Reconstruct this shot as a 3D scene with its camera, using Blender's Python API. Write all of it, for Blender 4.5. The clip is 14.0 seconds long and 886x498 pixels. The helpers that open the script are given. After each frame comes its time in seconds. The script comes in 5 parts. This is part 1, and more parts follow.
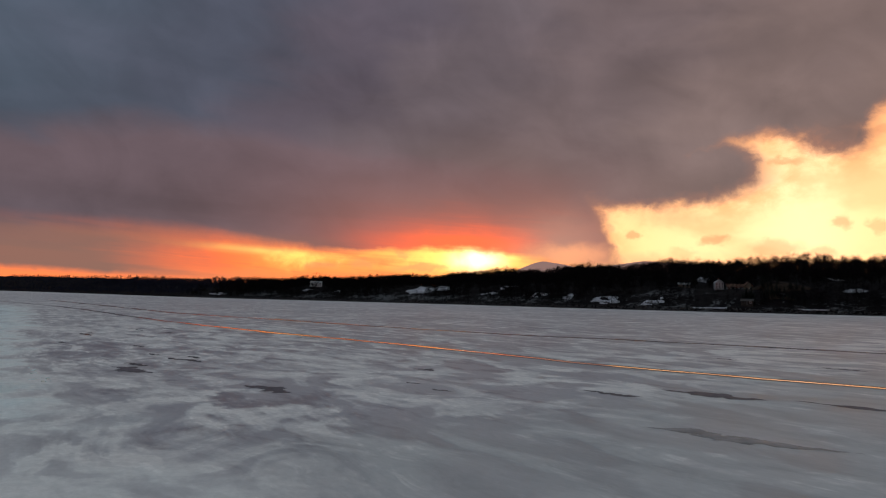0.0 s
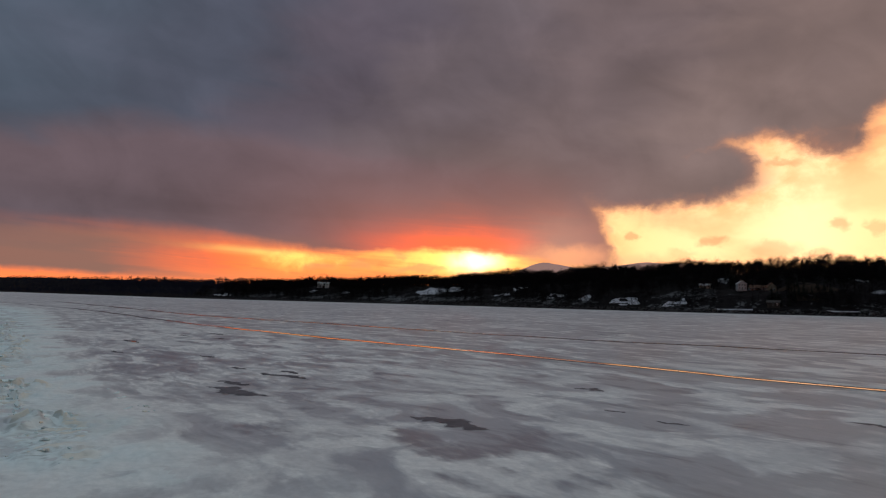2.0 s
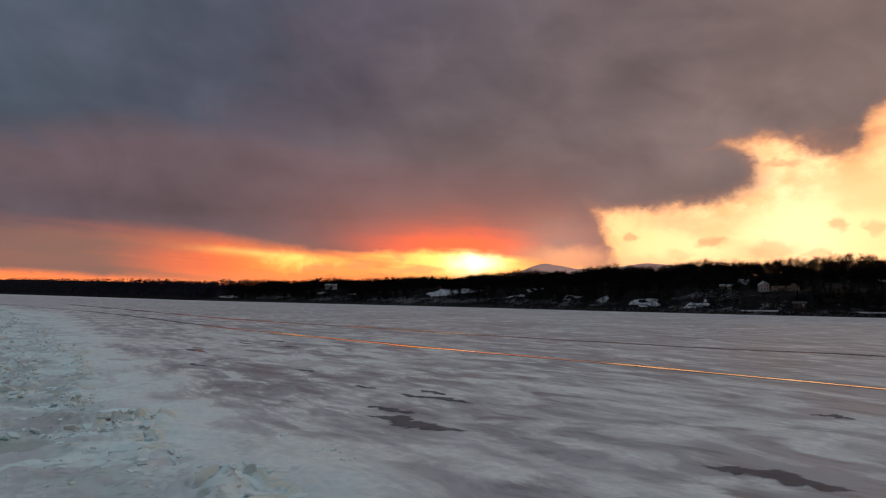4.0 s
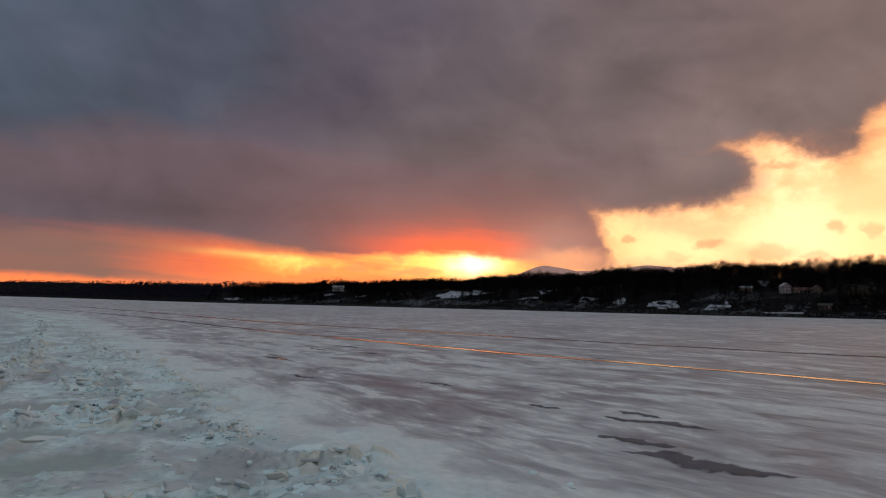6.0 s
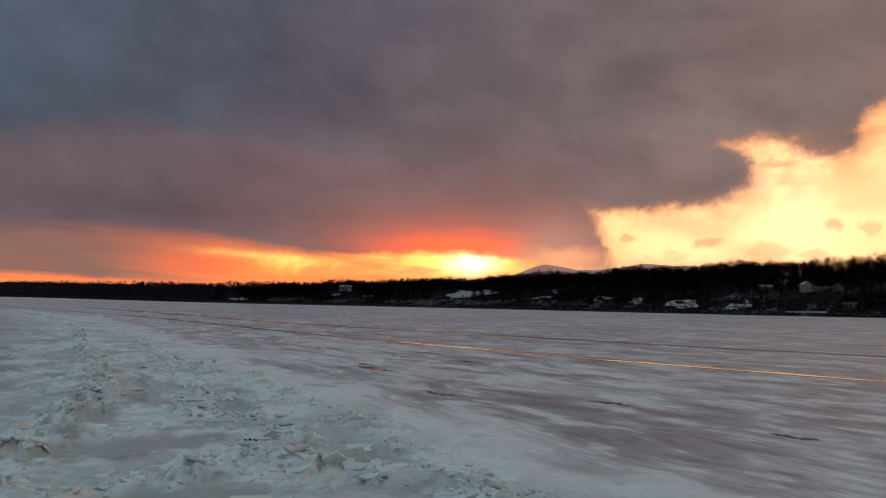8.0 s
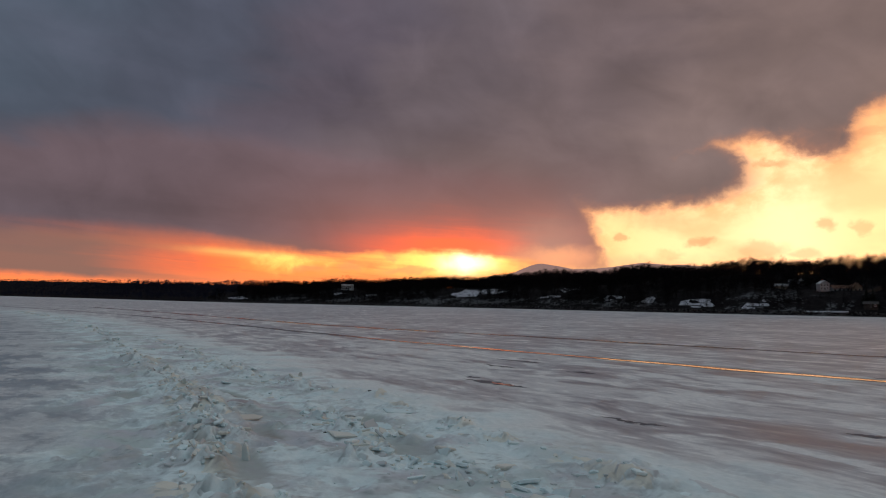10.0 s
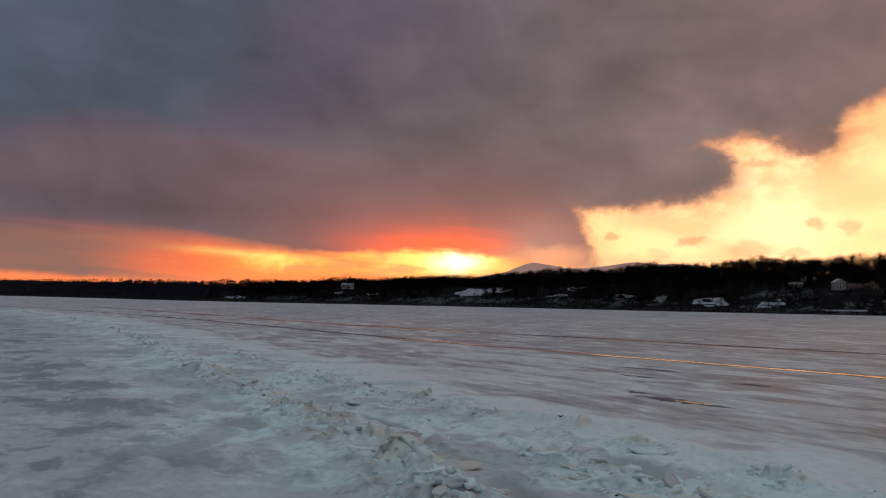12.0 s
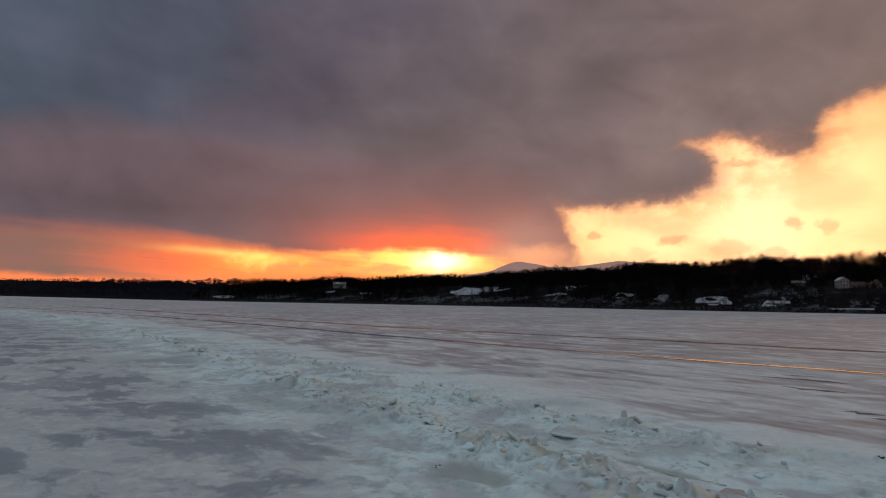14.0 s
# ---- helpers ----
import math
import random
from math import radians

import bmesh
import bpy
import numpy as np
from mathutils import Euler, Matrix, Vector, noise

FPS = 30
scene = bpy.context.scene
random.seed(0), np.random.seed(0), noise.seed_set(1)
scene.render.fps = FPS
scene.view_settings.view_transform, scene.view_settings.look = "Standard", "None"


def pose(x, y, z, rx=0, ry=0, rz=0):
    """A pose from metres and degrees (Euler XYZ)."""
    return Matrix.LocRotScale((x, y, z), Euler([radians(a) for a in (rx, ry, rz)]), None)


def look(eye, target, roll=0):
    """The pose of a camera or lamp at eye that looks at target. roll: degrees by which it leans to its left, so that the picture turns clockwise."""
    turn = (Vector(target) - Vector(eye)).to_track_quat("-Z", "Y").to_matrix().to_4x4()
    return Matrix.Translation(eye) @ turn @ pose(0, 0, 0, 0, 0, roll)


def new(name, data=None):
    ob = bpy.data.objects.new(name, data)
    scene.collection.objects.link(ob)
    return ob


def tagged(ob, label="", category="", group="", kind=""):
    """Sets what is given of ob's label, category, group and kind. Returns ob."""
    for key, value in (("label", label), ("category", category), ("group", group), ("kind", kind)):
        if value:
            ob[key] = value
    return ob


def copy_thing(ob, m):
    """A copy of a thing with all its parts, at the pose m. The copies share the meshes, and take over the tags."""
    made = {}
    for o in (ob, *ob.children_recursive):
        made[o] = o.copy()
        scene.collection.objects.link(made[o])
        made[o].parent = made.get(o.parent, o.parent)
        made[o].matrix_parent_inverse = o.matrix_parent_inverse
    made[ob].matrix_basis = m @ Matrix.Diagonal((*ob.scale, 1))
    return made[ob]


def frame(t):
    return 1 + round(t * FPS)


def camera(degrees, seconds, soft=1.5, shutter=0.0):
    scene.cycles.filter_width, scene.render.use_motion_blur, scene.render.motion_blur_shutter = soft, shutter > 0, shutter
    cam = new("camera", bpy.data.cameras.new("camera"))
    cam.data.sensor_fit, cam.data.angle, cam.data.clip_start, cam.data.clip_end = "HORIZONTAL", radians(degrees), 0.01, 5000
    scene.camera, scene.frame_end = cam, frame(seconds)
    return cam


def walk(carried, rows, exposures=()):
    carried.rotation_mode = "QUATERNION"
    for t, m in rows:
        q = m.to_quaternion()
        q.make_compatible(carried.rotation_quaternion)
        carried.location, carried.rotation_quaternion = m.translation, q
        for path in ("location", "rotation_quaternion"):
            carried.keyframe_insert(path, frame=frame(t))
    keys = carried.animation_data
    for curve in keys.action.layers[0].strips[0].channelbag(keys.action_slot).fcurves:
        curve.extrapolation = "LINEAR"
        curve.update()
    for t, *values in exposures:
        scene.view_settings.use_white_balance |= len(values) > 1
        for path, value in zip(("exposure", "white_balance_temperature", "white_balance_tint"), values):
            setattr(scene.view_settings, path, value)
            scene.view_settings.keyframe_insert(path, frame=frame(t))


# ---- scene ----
cam = camera(68.0, 14.0, soft=1.2)
# seconds, x, y, z, tilt, heading, lean of the drone's camera
PATH = [
    (0.0, 0.00, 0.00, 6.00, 94.18, 0.01, 1.03),
    (0.5, -3.01, 2.79, 5.93, 94.23, -0.03, 1.05),
    (1.0, -5.96, 5.61, 5.89, 94.23, -0.06, 1.07),
    (1.5, -8.84, 8.12, 5.89, 94.25, -0.09, 1.06),
    (2.0, -11.42, 10.32, 5.91, 94.28, -0.11, 1.04),
    (2.5, -14.26, 12.54, 5.95, 94.33, -0.15, 0.97),
    (3.0, -17.11, 14.74, 6.03, 94.33, -0.18, 0.93),
    (3.5, -19.91, 16.86, 6.03, 94.36, -0.20, 0.90),
    (4.0, -22.63, 18.85, 5.96, 94.40, -0.21, 0.91),
    (4.5, -25.30, 20.76, 5.85, 94.46, -0.22, 0.94),
    (5.0, -27.96, 22.65, 5.75, 94.50, -0.24, 0.96),
    (5.5, -30.63, 24.58, 5.71, 94.54, -0.27, 0.94),
    (6.0, -33.55, 26.72, 5.72, 94.58, -0.35, 0.90),
    (6.5, -36.00, 28.53, 5.70, 94.59, -0.36, 0.86),
    (7.0, -38.74, 30.46, 5.70, 94.59, -0.41, 0.80),
    (7.5, -41.36, 32.22, 5.76, 94.57, -0.45, 0.73),
    (8.0, -43.72, 33.87, 5.88, 94.52, -0.47, 0.75),
    (8.5, -46.22, 35.79, 5.96, 94.50, -0.54, 0.73),
    (9.0, -48.73, 38.04, 5.99, 94.47, -0.66, 0.74),
    (9.5, -51.25, 40.51, 5.99, 94.46, -0.82, 0.74),
    (10.0, -53.78, 43.10, 5.95, 94.44, -1.00, 0.75),
    (10.5, -56.33, 45.68, 5.89, 94.42, -1.18, 0.75),
    (11.0, -58.88, 48.29, 5.77, 94.39, -1.33, 0.74),
    (11.5, -61.45, 50.76, 5.73, 94.38, -1.51, 0.72),
    (12.0, -64.00, 53.14, 5.70, 94.38, -1.74, 0.71),
    (12.5, -66.34, 55.15, 5.71, 94.34, -2.08, 0.69),
    (13.0, -68.88, 57.33, 5.70, 94.33, -2.45, 0.63),
    (13.5, -71.43, 59.63, 5.65, 94.34, -2.81, 0.60),
    (14.0, -74.00, 61.79, 5.66, 94.31, -3.17, 0.60),
]
walk(cam, [(t, pose(x, y, z, rx, 0, rz) @ pose(0, 0, 0, 0, 0, lean)) for t, x, y, z, rx, rz, lean in PATH])

SUN_AZ, SUN_EL = 3.0, 3.3      # degrees: clockwise from +y, above the horizon


# ---- node arithmetic ----
class S:
    """A node socket with arithmetic."""
    def __init__(self, tree, sock):
        self.tree, self.sock = tree, sock

    def op(self, kind, *others):
        n = self.tree.nodes.new("ShaderNodeMath")
        n.operation = kind
        for i, v in enumerate((self, *others)):
            if isinstance(v, S):
                self.tree.links.new(v.sock, n.inputs[i])
            else:
                n.inputs[i].default_value = v
        return S(self.tree, n.outputs[0])

    def __add__(self, o): return self.op("ADD", o)
    def __radd__(self, o): return self.op("ADD", o)
    def __sub__(self, o): return self.op("SUBTRACT", o)
    def __rsub__(self, o): return (self * -1.0) + o
    def __mul__(self, o): return self.op("MULTIPLY", o)
    def __rmul__(self, o): return self.op("MULTIPLY", o)
    def __truediv__(self, o): return self.op("DIVIDE", o)
    def exp(self): return self.op("EXPONENT")

    def clamp(self):
        r = self.op("ADD", 0.0)
        r.sock.node.use_clamp = True
        return r

    def step(self, a, b, lo=0.0, hi=1.0):
        """Smooth step from lo at a to hi at b."""
        n = self.tree.nodes.new("ShaderNodeMapRange")
        n.interpolation_type = "SMOOTHSTEP"
        self.tree.links.new(self.sock, n.inputs["Value"])
        for key, v in (("From Min", a), ("From Max", b), ("To Min", lo), ("To Max", hi)):
            if isinstance(v, S):
                self.tree.links.new(v.sock, n.inputs[key])
            else:
                n.inputs[key].default_value = v
        return S(self.tree, n.outputs["Result"])

    def line(self, a, b, lo=0.0, hi=1.0):
        r = self.step(a, b, lo, hi)
        r.sock.node.interpolation_type = "LINEAR"
        return r


def gauss(x, x0, s):
    d = (x - x0) * (1.0 / s)
    return (d * d * -1.0).exp()


def vec(tree, x, y, z=0.0):
    n = tree.nodes.new("ShaderNodeCombineXYZ")
    for i, v in enumerate((x, y, z)):
        if isinstance(v, S):
            tree.links.new(v.sock, n.inputs[i])
        else:
            n.inputs[i].default_value = v
    return n.outputs[0]


def fbm(tree, v, scale=1.0, detail=5.0, rough=0.55, warp=0.0):
    n = tree.nodes.new("ShaderNodeTexNoise")
    n.inputs["Scale"].default_value, n.inputs["Detail"].default_value = scale, detail
    n.inputs["Roughness"].default_value, n.inputs["Distortion"].default_value = rough, warp
    if v is not None:
        tree.links.new(v, n.inputs["Vector"])
    return S(tree, n.outputs[0])


def curve_of(tree, x, points, lo, hi, top):
    """A function of x, given by points (x, y), straight between them; y from 0 to top."""
    n = tree.nodes.new("ShaderNodeValToRGB")
    x = x.line(lo, hi)
    tree.links.new(x.sock, n.inputs[0])
    e = n.color_ramp.elements
    while len(e) < len(points):
        e.new(0.5)
    for el, (px, py) in zip(e, points):
        el.position = (px - lo) / (hi - lo)
        el.color = (py / top, py / top, py / top, 1)
    return S(tree, n.outputs[0]) * top


def ramp(tree, x, points, lo, hi):
    """A colour ramp over x."""
    n = tree.nodes.new("ShaderNodeValToRGB")
    n.color_ramp.interpolation = "EASE"
    tree.links.new(x.line(lo, hi).sock, n.inputs[0])
    e = n.color_ramp.elements
    while len(e) < len(points):
        e.new(0.5)
    for el, (px, c) in zip(e, points):
        el.position, el.color = (px - lo) / (hi - lo), (*c, 1)
    return n.outputs[0]


def blend(tree, fac, a, b, kind="MIX"):
    n = tree.nodes.new("ShaderNodeMix")
    n.data_type, n.blend_type = "RGBA", kind
    n.clamp_result = False
    for key, v in ((0, fac), (6, a), (7, b)):
        if isinstance(v, S):
            tree.links.new(v.sock, n.inputs[key])
        elif isinstance(v, (int, float)):
            n.inputs[key].default_value = v
        elif isinstance(v, tuple):
            n.inputs[key].default_value = (*v, 1)
        else:
            tree.links.new(v, n.inputs[key])
    return n.outputs[2]


# ---- the evening sky ----
def build_sky():
    world = bpy.data.worlds.new("evening_sky")
    world.use_nodes = True
    scene.world = world
    t = world.node_tree
    bg = t.nodes["Background"]
    co = t.nodes.new("ShaderNodeTexCoord")
    sep = t.nodes.new("ShaderNodeSeparateXYZ")
    t.links.new(co.outputs["Generated"], sep.inputs[0])
    x, y, z = (S(t, sep.outputs[i]) for i in range(3))
    A = x.op("ARCTAN2", y) * (180 / math.pi)
    E = z.op("ARCSINE") * (180 / math.pi)
    # turbulence
    big = fbm(t, vec(t, A * 0.045, E * 0.10, 1.7), 1.0, 3, 0.45)
    mid = fbm(t, vec(t, A * 0.13, E * 0.26, 5.1), 1.0, 4, 0.5, 0.3)
    soft_n = fbm(t, vec(t, A * 0.07, E * 0.20 + A * 0.02, 12.4), 1.0, 4, 0.5, 0.4)
    fine = fbm(t, vec(t, A * 0.62, E * 0.80, 9.3), 1.0, 7, 0.58, 0.3)
    fine2 = fbm(t, vec(t, A * 0.62, E * 0.80, 31.0), 1.0, 7, 0.58, 0.3)
    streak = fbm(t, vec(t, A * 0.085, E * 1.15 + A * 0.07, 3.0), 1.0, 5, 0.58, 0.5)
    right = A.step(9.0, 15.0)
    billow = fbm(t, vec(t, A * 0.15 - E * 0.05, E * 0.20 + A * 0.07, 52.0), 1.0, 5, 0.52, 0.8)
    # lower edge of the cloud deck, with its lobes over the bright gap
    A1 = A + (fine - 0.5) * (right * 1.9 + 0.4) + (mid - 0.5) * right * 1.1
    E1 = E + (fine2 - 0.5) * (right * 1.1 + 0.5) + (streak - 0.5) * (1.0 - right) * 0.55 + (fine - 0.5) * (1.0 - right) * 0.5
    edge = curve_of(t, A, [(-42, 4.3), (-27, 4.5), (-18.4, 4.3), (-13.8, 3.9), (-9.0, 3.8), (-4.2, 4.1), (3.2, 4.2), (6.7, 3.7), (10.5, 3.1), (13.0, 2.8), (48.0, 2.6)], -42, 48, 22.0)
    neck = (14.9 - A1 - (E - 3.4) * 0.36) * 0.9
    field = (E1 - edge).op("SMOOTH_MIN", neck, 0.5)
    roof = (E1 - curve_of(t, A1, [(-42, 8.5), (13.0, 8.2), (20.0, 10.6), (24.0, 12.4), (26.4, 12.95), (28.6, 12.5), (31.0, 12.2), (32.8, 12.5), (33.5, 13.5), (34.6, 14.4), (38.0, 15.2), (48.0, 17.0)], -42, 48, 22.0)) * 0.85
    field = field.op("SMOOTH_MAX", roof, 0.4)
    for la, le, ra, re in ((16.0, 10.3, 10.0, 2.7), (20.8, 9.6, 5.2, 1.65), (22.5, 10.7, 3.6, 2.35), (31.2, 12.6, 2.5, 1.5), (32.6, 12.5, 1.1, 1.3), (28.2, 13.5, 1.7, 0.6), (31.6, 13.6, 2.0, 1.4)):
        px, py = (A1 - la) * (1 / ra), (E1 - le) * (1 / re)
        lobe = (1.0 - (px * px + py * py).op("SQRT")) * min(ra, re)
        field = field.op("SMOOTH_MAX", lobe, 0.25)
    soft = curve_of(t, A, [(-42, 1.9), (-20, 1.6), (-13, 0.8), (-7, 0.4), (4, 0.4), (9, 0.5), (13, 0.55), (24, 0.6), (30, 0.55), (48, 1.0)], -42, 48, 2.0)
    deck = (field / soft).step(-1.0, 1.0)
    # clear evening light under the deck
    clear = ramp(t, A, [(-36, (1.45, 0.23, 0.055)), (-20, (1.45, 0.23, 0.055)), (-14, (1.55, 0.33, 0.075)), (-6, (1.55, 0.40, 0.10)), (-1, (1.60, 0.58, 0.15)),
                        (6, (1.50, 0.55, 0.14)), (9.5, (1.05, 0.32, 0.14)), (12.5, (1.10, 0.44, 0.21)), (15.5, (1.8, 0.93, 0.40)), (22, (1.85, 0.98, 0.46)), (29, (2.0, 1.08, 0.55)), (35, (1.85, 0.95, 0.42)), (40, (1.7, 0.78, 0.31))], -36, 40)
    clear = blend(t, (streak.step(0.46, 0.60) * (1.0 - right) * 0.75).clamp(), clear, (1.05, 0.21, 0.078))
    clear = blend(t, ((E + (streak - 0.5) * 1.2).step(2.6, 1.2) * (1.0 - right) * 0.75).clamp(), clear, (1.15, 0.30, 0.10))
    clear = blend(t, (mid.step(0.46, 0.68) * right * 0.60).clamp(), clear, (1.4, 0.66, 0.29))
    clear = blend(t, (field.step(-2.8, 0.2) * (fine * 0.5 + mid * 0.5).step(0.36, 0.6) * right * 0.8).clamp(), clear, (1.15, 0.50, 0.20))
    clear = blend(t, (E.step(9.5, 16.0) * right * 0.75).clamp(), clear, (1.3, 0.52, 0.20))
    clear = blend(t, (gauss(A, 19.0, 4.0) * gauss(E + (mid - 0.5) * 2.0, 6.9, 0.9) * 0.6).clamp(), clear, (1.2, 0.58, 0.28))
    clear = blend(t, (gauss(A, 17.0, 7.0) * (E + (fine - 0.5) * 1.5).step(4.4, 3.2) * 0.65).clamp(), clear, (1.1, 0.55, 0.27))
    clear = blend(t, ((gauss(A + (fine - 0.5) * 7.0, -12.2, 2.3) * gauss(E + (fine2 - 0.5) * 1.8, 3.0, 0.6) * 0.8 + gauss(A, -15.5, 5.0) * gauss(E + A * 0.05 + (streak - 0.5) * 0.5, 2.85, 0.30) * 0.8) * 0.95).clamp(), clear, (1.7, 0.88, 0.19))
    # the sun's place behind the thin cloud
    wob = E + (fine - 0.5) * 1.6
    glow = gauss(A + (fine2 - 0.5) * 3.0, SUN_AZ - 1.3, 5.6) * gauss(wob, SUN_EL + 0.35, 1.05)
    halo = gauss(A + (fine - 0.5) * 1.5, SUN_AZ - 0.3, 2.6) * gauss(E + (fine2 - 0.5) * 0.8, SUN_EL, 0.9)
    core = gauss(A + (fine - 0.5) * 2.0, SUN_AZ + 0.1, 1.7) * gauss(E + (fine2 - 0.5) * 1.2, SUN_EL - 0.05, 0.85)
    clear = blend(t, (glow * 1.25).clamp(), clear, (1.9, 0.98, 0.21))
    clear = blend(t, (halo * 0.85).clamp(), clear, (2.0, 1.25, 0.38))
    clear = blend(t, (core * 1.15).clamp(), clear, (1.7, 1.5, 1.05))
    # low haze and puffs
    haze = (A + (mid - 0.5) * 8.0 + (streak - 0.5) * 10.0).step(-29.0, -14.0, 1.0, 0.0) * (E + (fine - 0.5) * 0.5 + (A + 30.0) * 0.04).step(1.15, 1.85) * (E + A * 0.10).step(3.2, 1.2, 0.55, 1.0)
    clear = blend(t, (haze * 0.95).clamp(), clear, (0.235, 0.142, 0.118))
    puffs = None
    for pa, pe, sa, se, k in ((16.3, 5.5, 0.62, 0.36, 1.0), (22.6, 5.06, 1.1, 0.50, 1.0), (31.5, 6.1, 0.8, 0.62, 0.9), (26.9, 4.2, 2.1, 0.8, 0.75), (20.3, 4.0, 1.2, 0.5, 0.5),
                              (33.7, 5.7, 0.6, 0.6, 0.7), (30.0, 3.9, 1.3, 0.5, 0.7), (-1.9, 2.55, 2.6, 0.45, 1.0), (-7.0, 2.75, 1.3, 0.5, 0.8), (-10.6, 2.5, 1.6, 0.4, 0.7), (27.9, 11.0, 1.5, 0.32, 0.8),
                              (8.2, 3.3, 1.6, 0.6, 0.7), (26.8, 13.2, 0.9, 0.45, 1.0), (28.4, 12.9, 0.8, 0.45, 1.0), (34.3, 12.7, 1.3, 0.4, 0.6), (-3.6, 3.6, 0.7, 0.3, 0.8)):
        d = gauss(A + (fine - 0.5) * 2.6, pa, sa) * gauss(E + (fine2 - 0.5) * 1.6, pe, se)
        d = d.step(0.15, 0.85) * k
        puffs = d if puffs is None else puffs.op("MAXIMUM", d)
    clear = blend(t, (puffs * 0.58).clamp(), clear, (0.80, 0.32, 0.14))
    # the deck itself: slate blue to the south, mauve in the middle, brown to the north
    tone = ramp(t, A + (soft_n - 0.5) * 16.0 - (E - 14.0) * 0.55, [(-40, (0.074, 0.101, 0.132)), (-24, (0.083, 0.096, 0.128)), (-13, (0.103, 0.090, 0.112)), (-2, (0.132, 0.110, 0.121)),
                              (10, (0.161, 0.125, 0.125)), (26, (0.216, 0.160, 0.143)), (45, (0.255, 0.180, 0.146))], -40, 45)
    # a lower, mauve layer whose upper rim falls towards the bright gap
    rise = E + A.line(-36.0, -16.0, 2.0, 0.0) + A.line(-7.0, 9.0, 0.0, 4.0) + (soft_n - 0.5) * 4.5 + (mid - 0.5) * 2.2
    low = rise.step(15.0, 12.2) * (E + A * 0.05).step(3.5, 8.0, 0.8, 1.0)
    tone = blend(t, (low * A.step(14.0, 2.0, 0.0, 0.9)).clamp(), tone, (0.148, 0.106, 0.116))
    lum = big.line(0.35, 0.65, 0.92, 1.12) * mid.line(0.25, 0.75, 0.93, 1.08) * soft_n.line(0.3, 0.7, 0.93, 1.08) * fine.line(0.2, 0.8, 0.98, 1.02) * billow.line(0.3, 0.7, 0.90, 1.10)
    dim = 1.0 - gauss(rise, 15.8, 1.9) * gauss(A, -3.0, 11.0) * 0.15
    dim = dim * (1.0 - gauss(A + (fine - 0.5) * 2.0, 21.0, 7.5) * gauss(E + (mid - 0.5) * 2.0, 9.4, 1.3) * 0.10)
    dim = dim * (1.0 - gauss(A + (mid - 0.5) * 5.0, 16.5, 3.2) * gauss(E + (fine - 0.5) * 2.0, 19.0, 2.4) * 0.17) * (1.0 - gauss(A + (mid - 0.5) * 3.0, 27.5, 2.6) * gauss(E + (fine - 0.5) * 1.5, 14.8, 1.2) * 0.16)
    dim = dim * (1.0 + gauss(A + (mid - 0.5) * 4.0, 12.5, 3.0) * gauss(E + (mid - 0.5) * 4.0, 18.5, 2.0) * 0.10) * (1.0 - gauss(E + A * 0.03 + (streak - 0.5) * 1.2, 6.6, 1.2) * gauss(A, -20.0, 16.0) * 0.20)
    dim = dim * (1.0 + gauss(A + (mid - 0.5) * 6.0, 31.0, 6.0) * gauss(E + (mid - 0.5) * 4.0, 17.0, 3.0) * 0.08)
    tone = blend(t, 1.0, tone, vec(t, lum * dim * 0.99, lum * dim * 0.945, lum * dim * 0.99), "MULTIPLY")
    # light of the hidden sun on the deck's underside
    wide = gauss(A + (soft_n - 0.5) * 8.0, 1.0, 14.0) * gauss(E + (soft_n - 0.5) * 4.0, 4.5, 5.4)
    tone = blend(t, (wide * 0.70).clamp(), tone, (0.40, 0.155, 0.130))
    red = gauss(A + (mid - 0.5) * 6.0, 1.6, 7.6) * gauss(E + (streak - 0.5) * 1.6 + (mid - 0.5) * 2.0 + (soft_n - 0.5) * 2.0, 4.7, 1.9)
    tone = blend(t, (red * 1.0).clamp(), tone, (0.72, 0.135, 0.085))
    ember = gauss(A + (mid - 0.5) * 5.0 + (streak - 0.5) * 4.0, 2.4, 6.0) * gauss(E + (streak - 0.5) * 0.8 + (mid - 0.5) * 1.8 + (fine - 0.5) * 0.6, 4.75, 1.2)
    tone = blend(t, (ember * 1.3).clamp(), tone, (1.25, 0.175, 0.07))
    rose = gauss(A + (mid - 0.5) * 3.0, 10.2, 3.6) * gauss(E + (fine - 0.5) * 1.2, 4.8, 2.5)
    tone = blend(t, (rose * 0.9).clamp(), tone, (0.47, 0.245, 0.195))
    veil = gauss(A + (fine - 0.5) * 2.0, 11.0, 4.0) * (E + (fine2 - 0.5) * 1.0).step(5.1, 3.8)
    tone = blend(t, (veil * 0.95).clamp(), tone, (1.05, 0.43, 0.22))
    warm = gauss(A, -24.0, 11.0) * gauss(E + (streak - 0.5) * 1.0, 4.2, 0.8)
    tone = blend(t, (warm * 0.6).clamp(), tone, (0.42, 0.17, 0.10))
    rim = ((field * (0.3 + fine * 1.4)).step(1.1, -0.1) + gauss(A, 30.5, 2.6) * gauss(E, 12.0, 1.2) * 0.4) * right
    tone = blend(t, (rim * 0.55).clamp(), tone, (0.50, 0.22, 0.14))
    col = blend(t, deck, clear, tone)
    # the rest of the sky: paler, bluer cloud overhead and behind
    up = (E + (big - 0.5) * 14.0).step(24.0, 62.0)
    back = A.op("ABSOLUTE").step(50.0, 110.0) * E.step(-2.0, 6.0)
    col = blend(t, back, col, (BACK[0], BACK[1], BACK[2]))
    col = blend(t, up, col, (ZENITH[0], ZENITH[1], ZENITH[2]))
    # clear air of the twilight behind all this
    air = t.nodes.new("ShaderNodeTexSky")
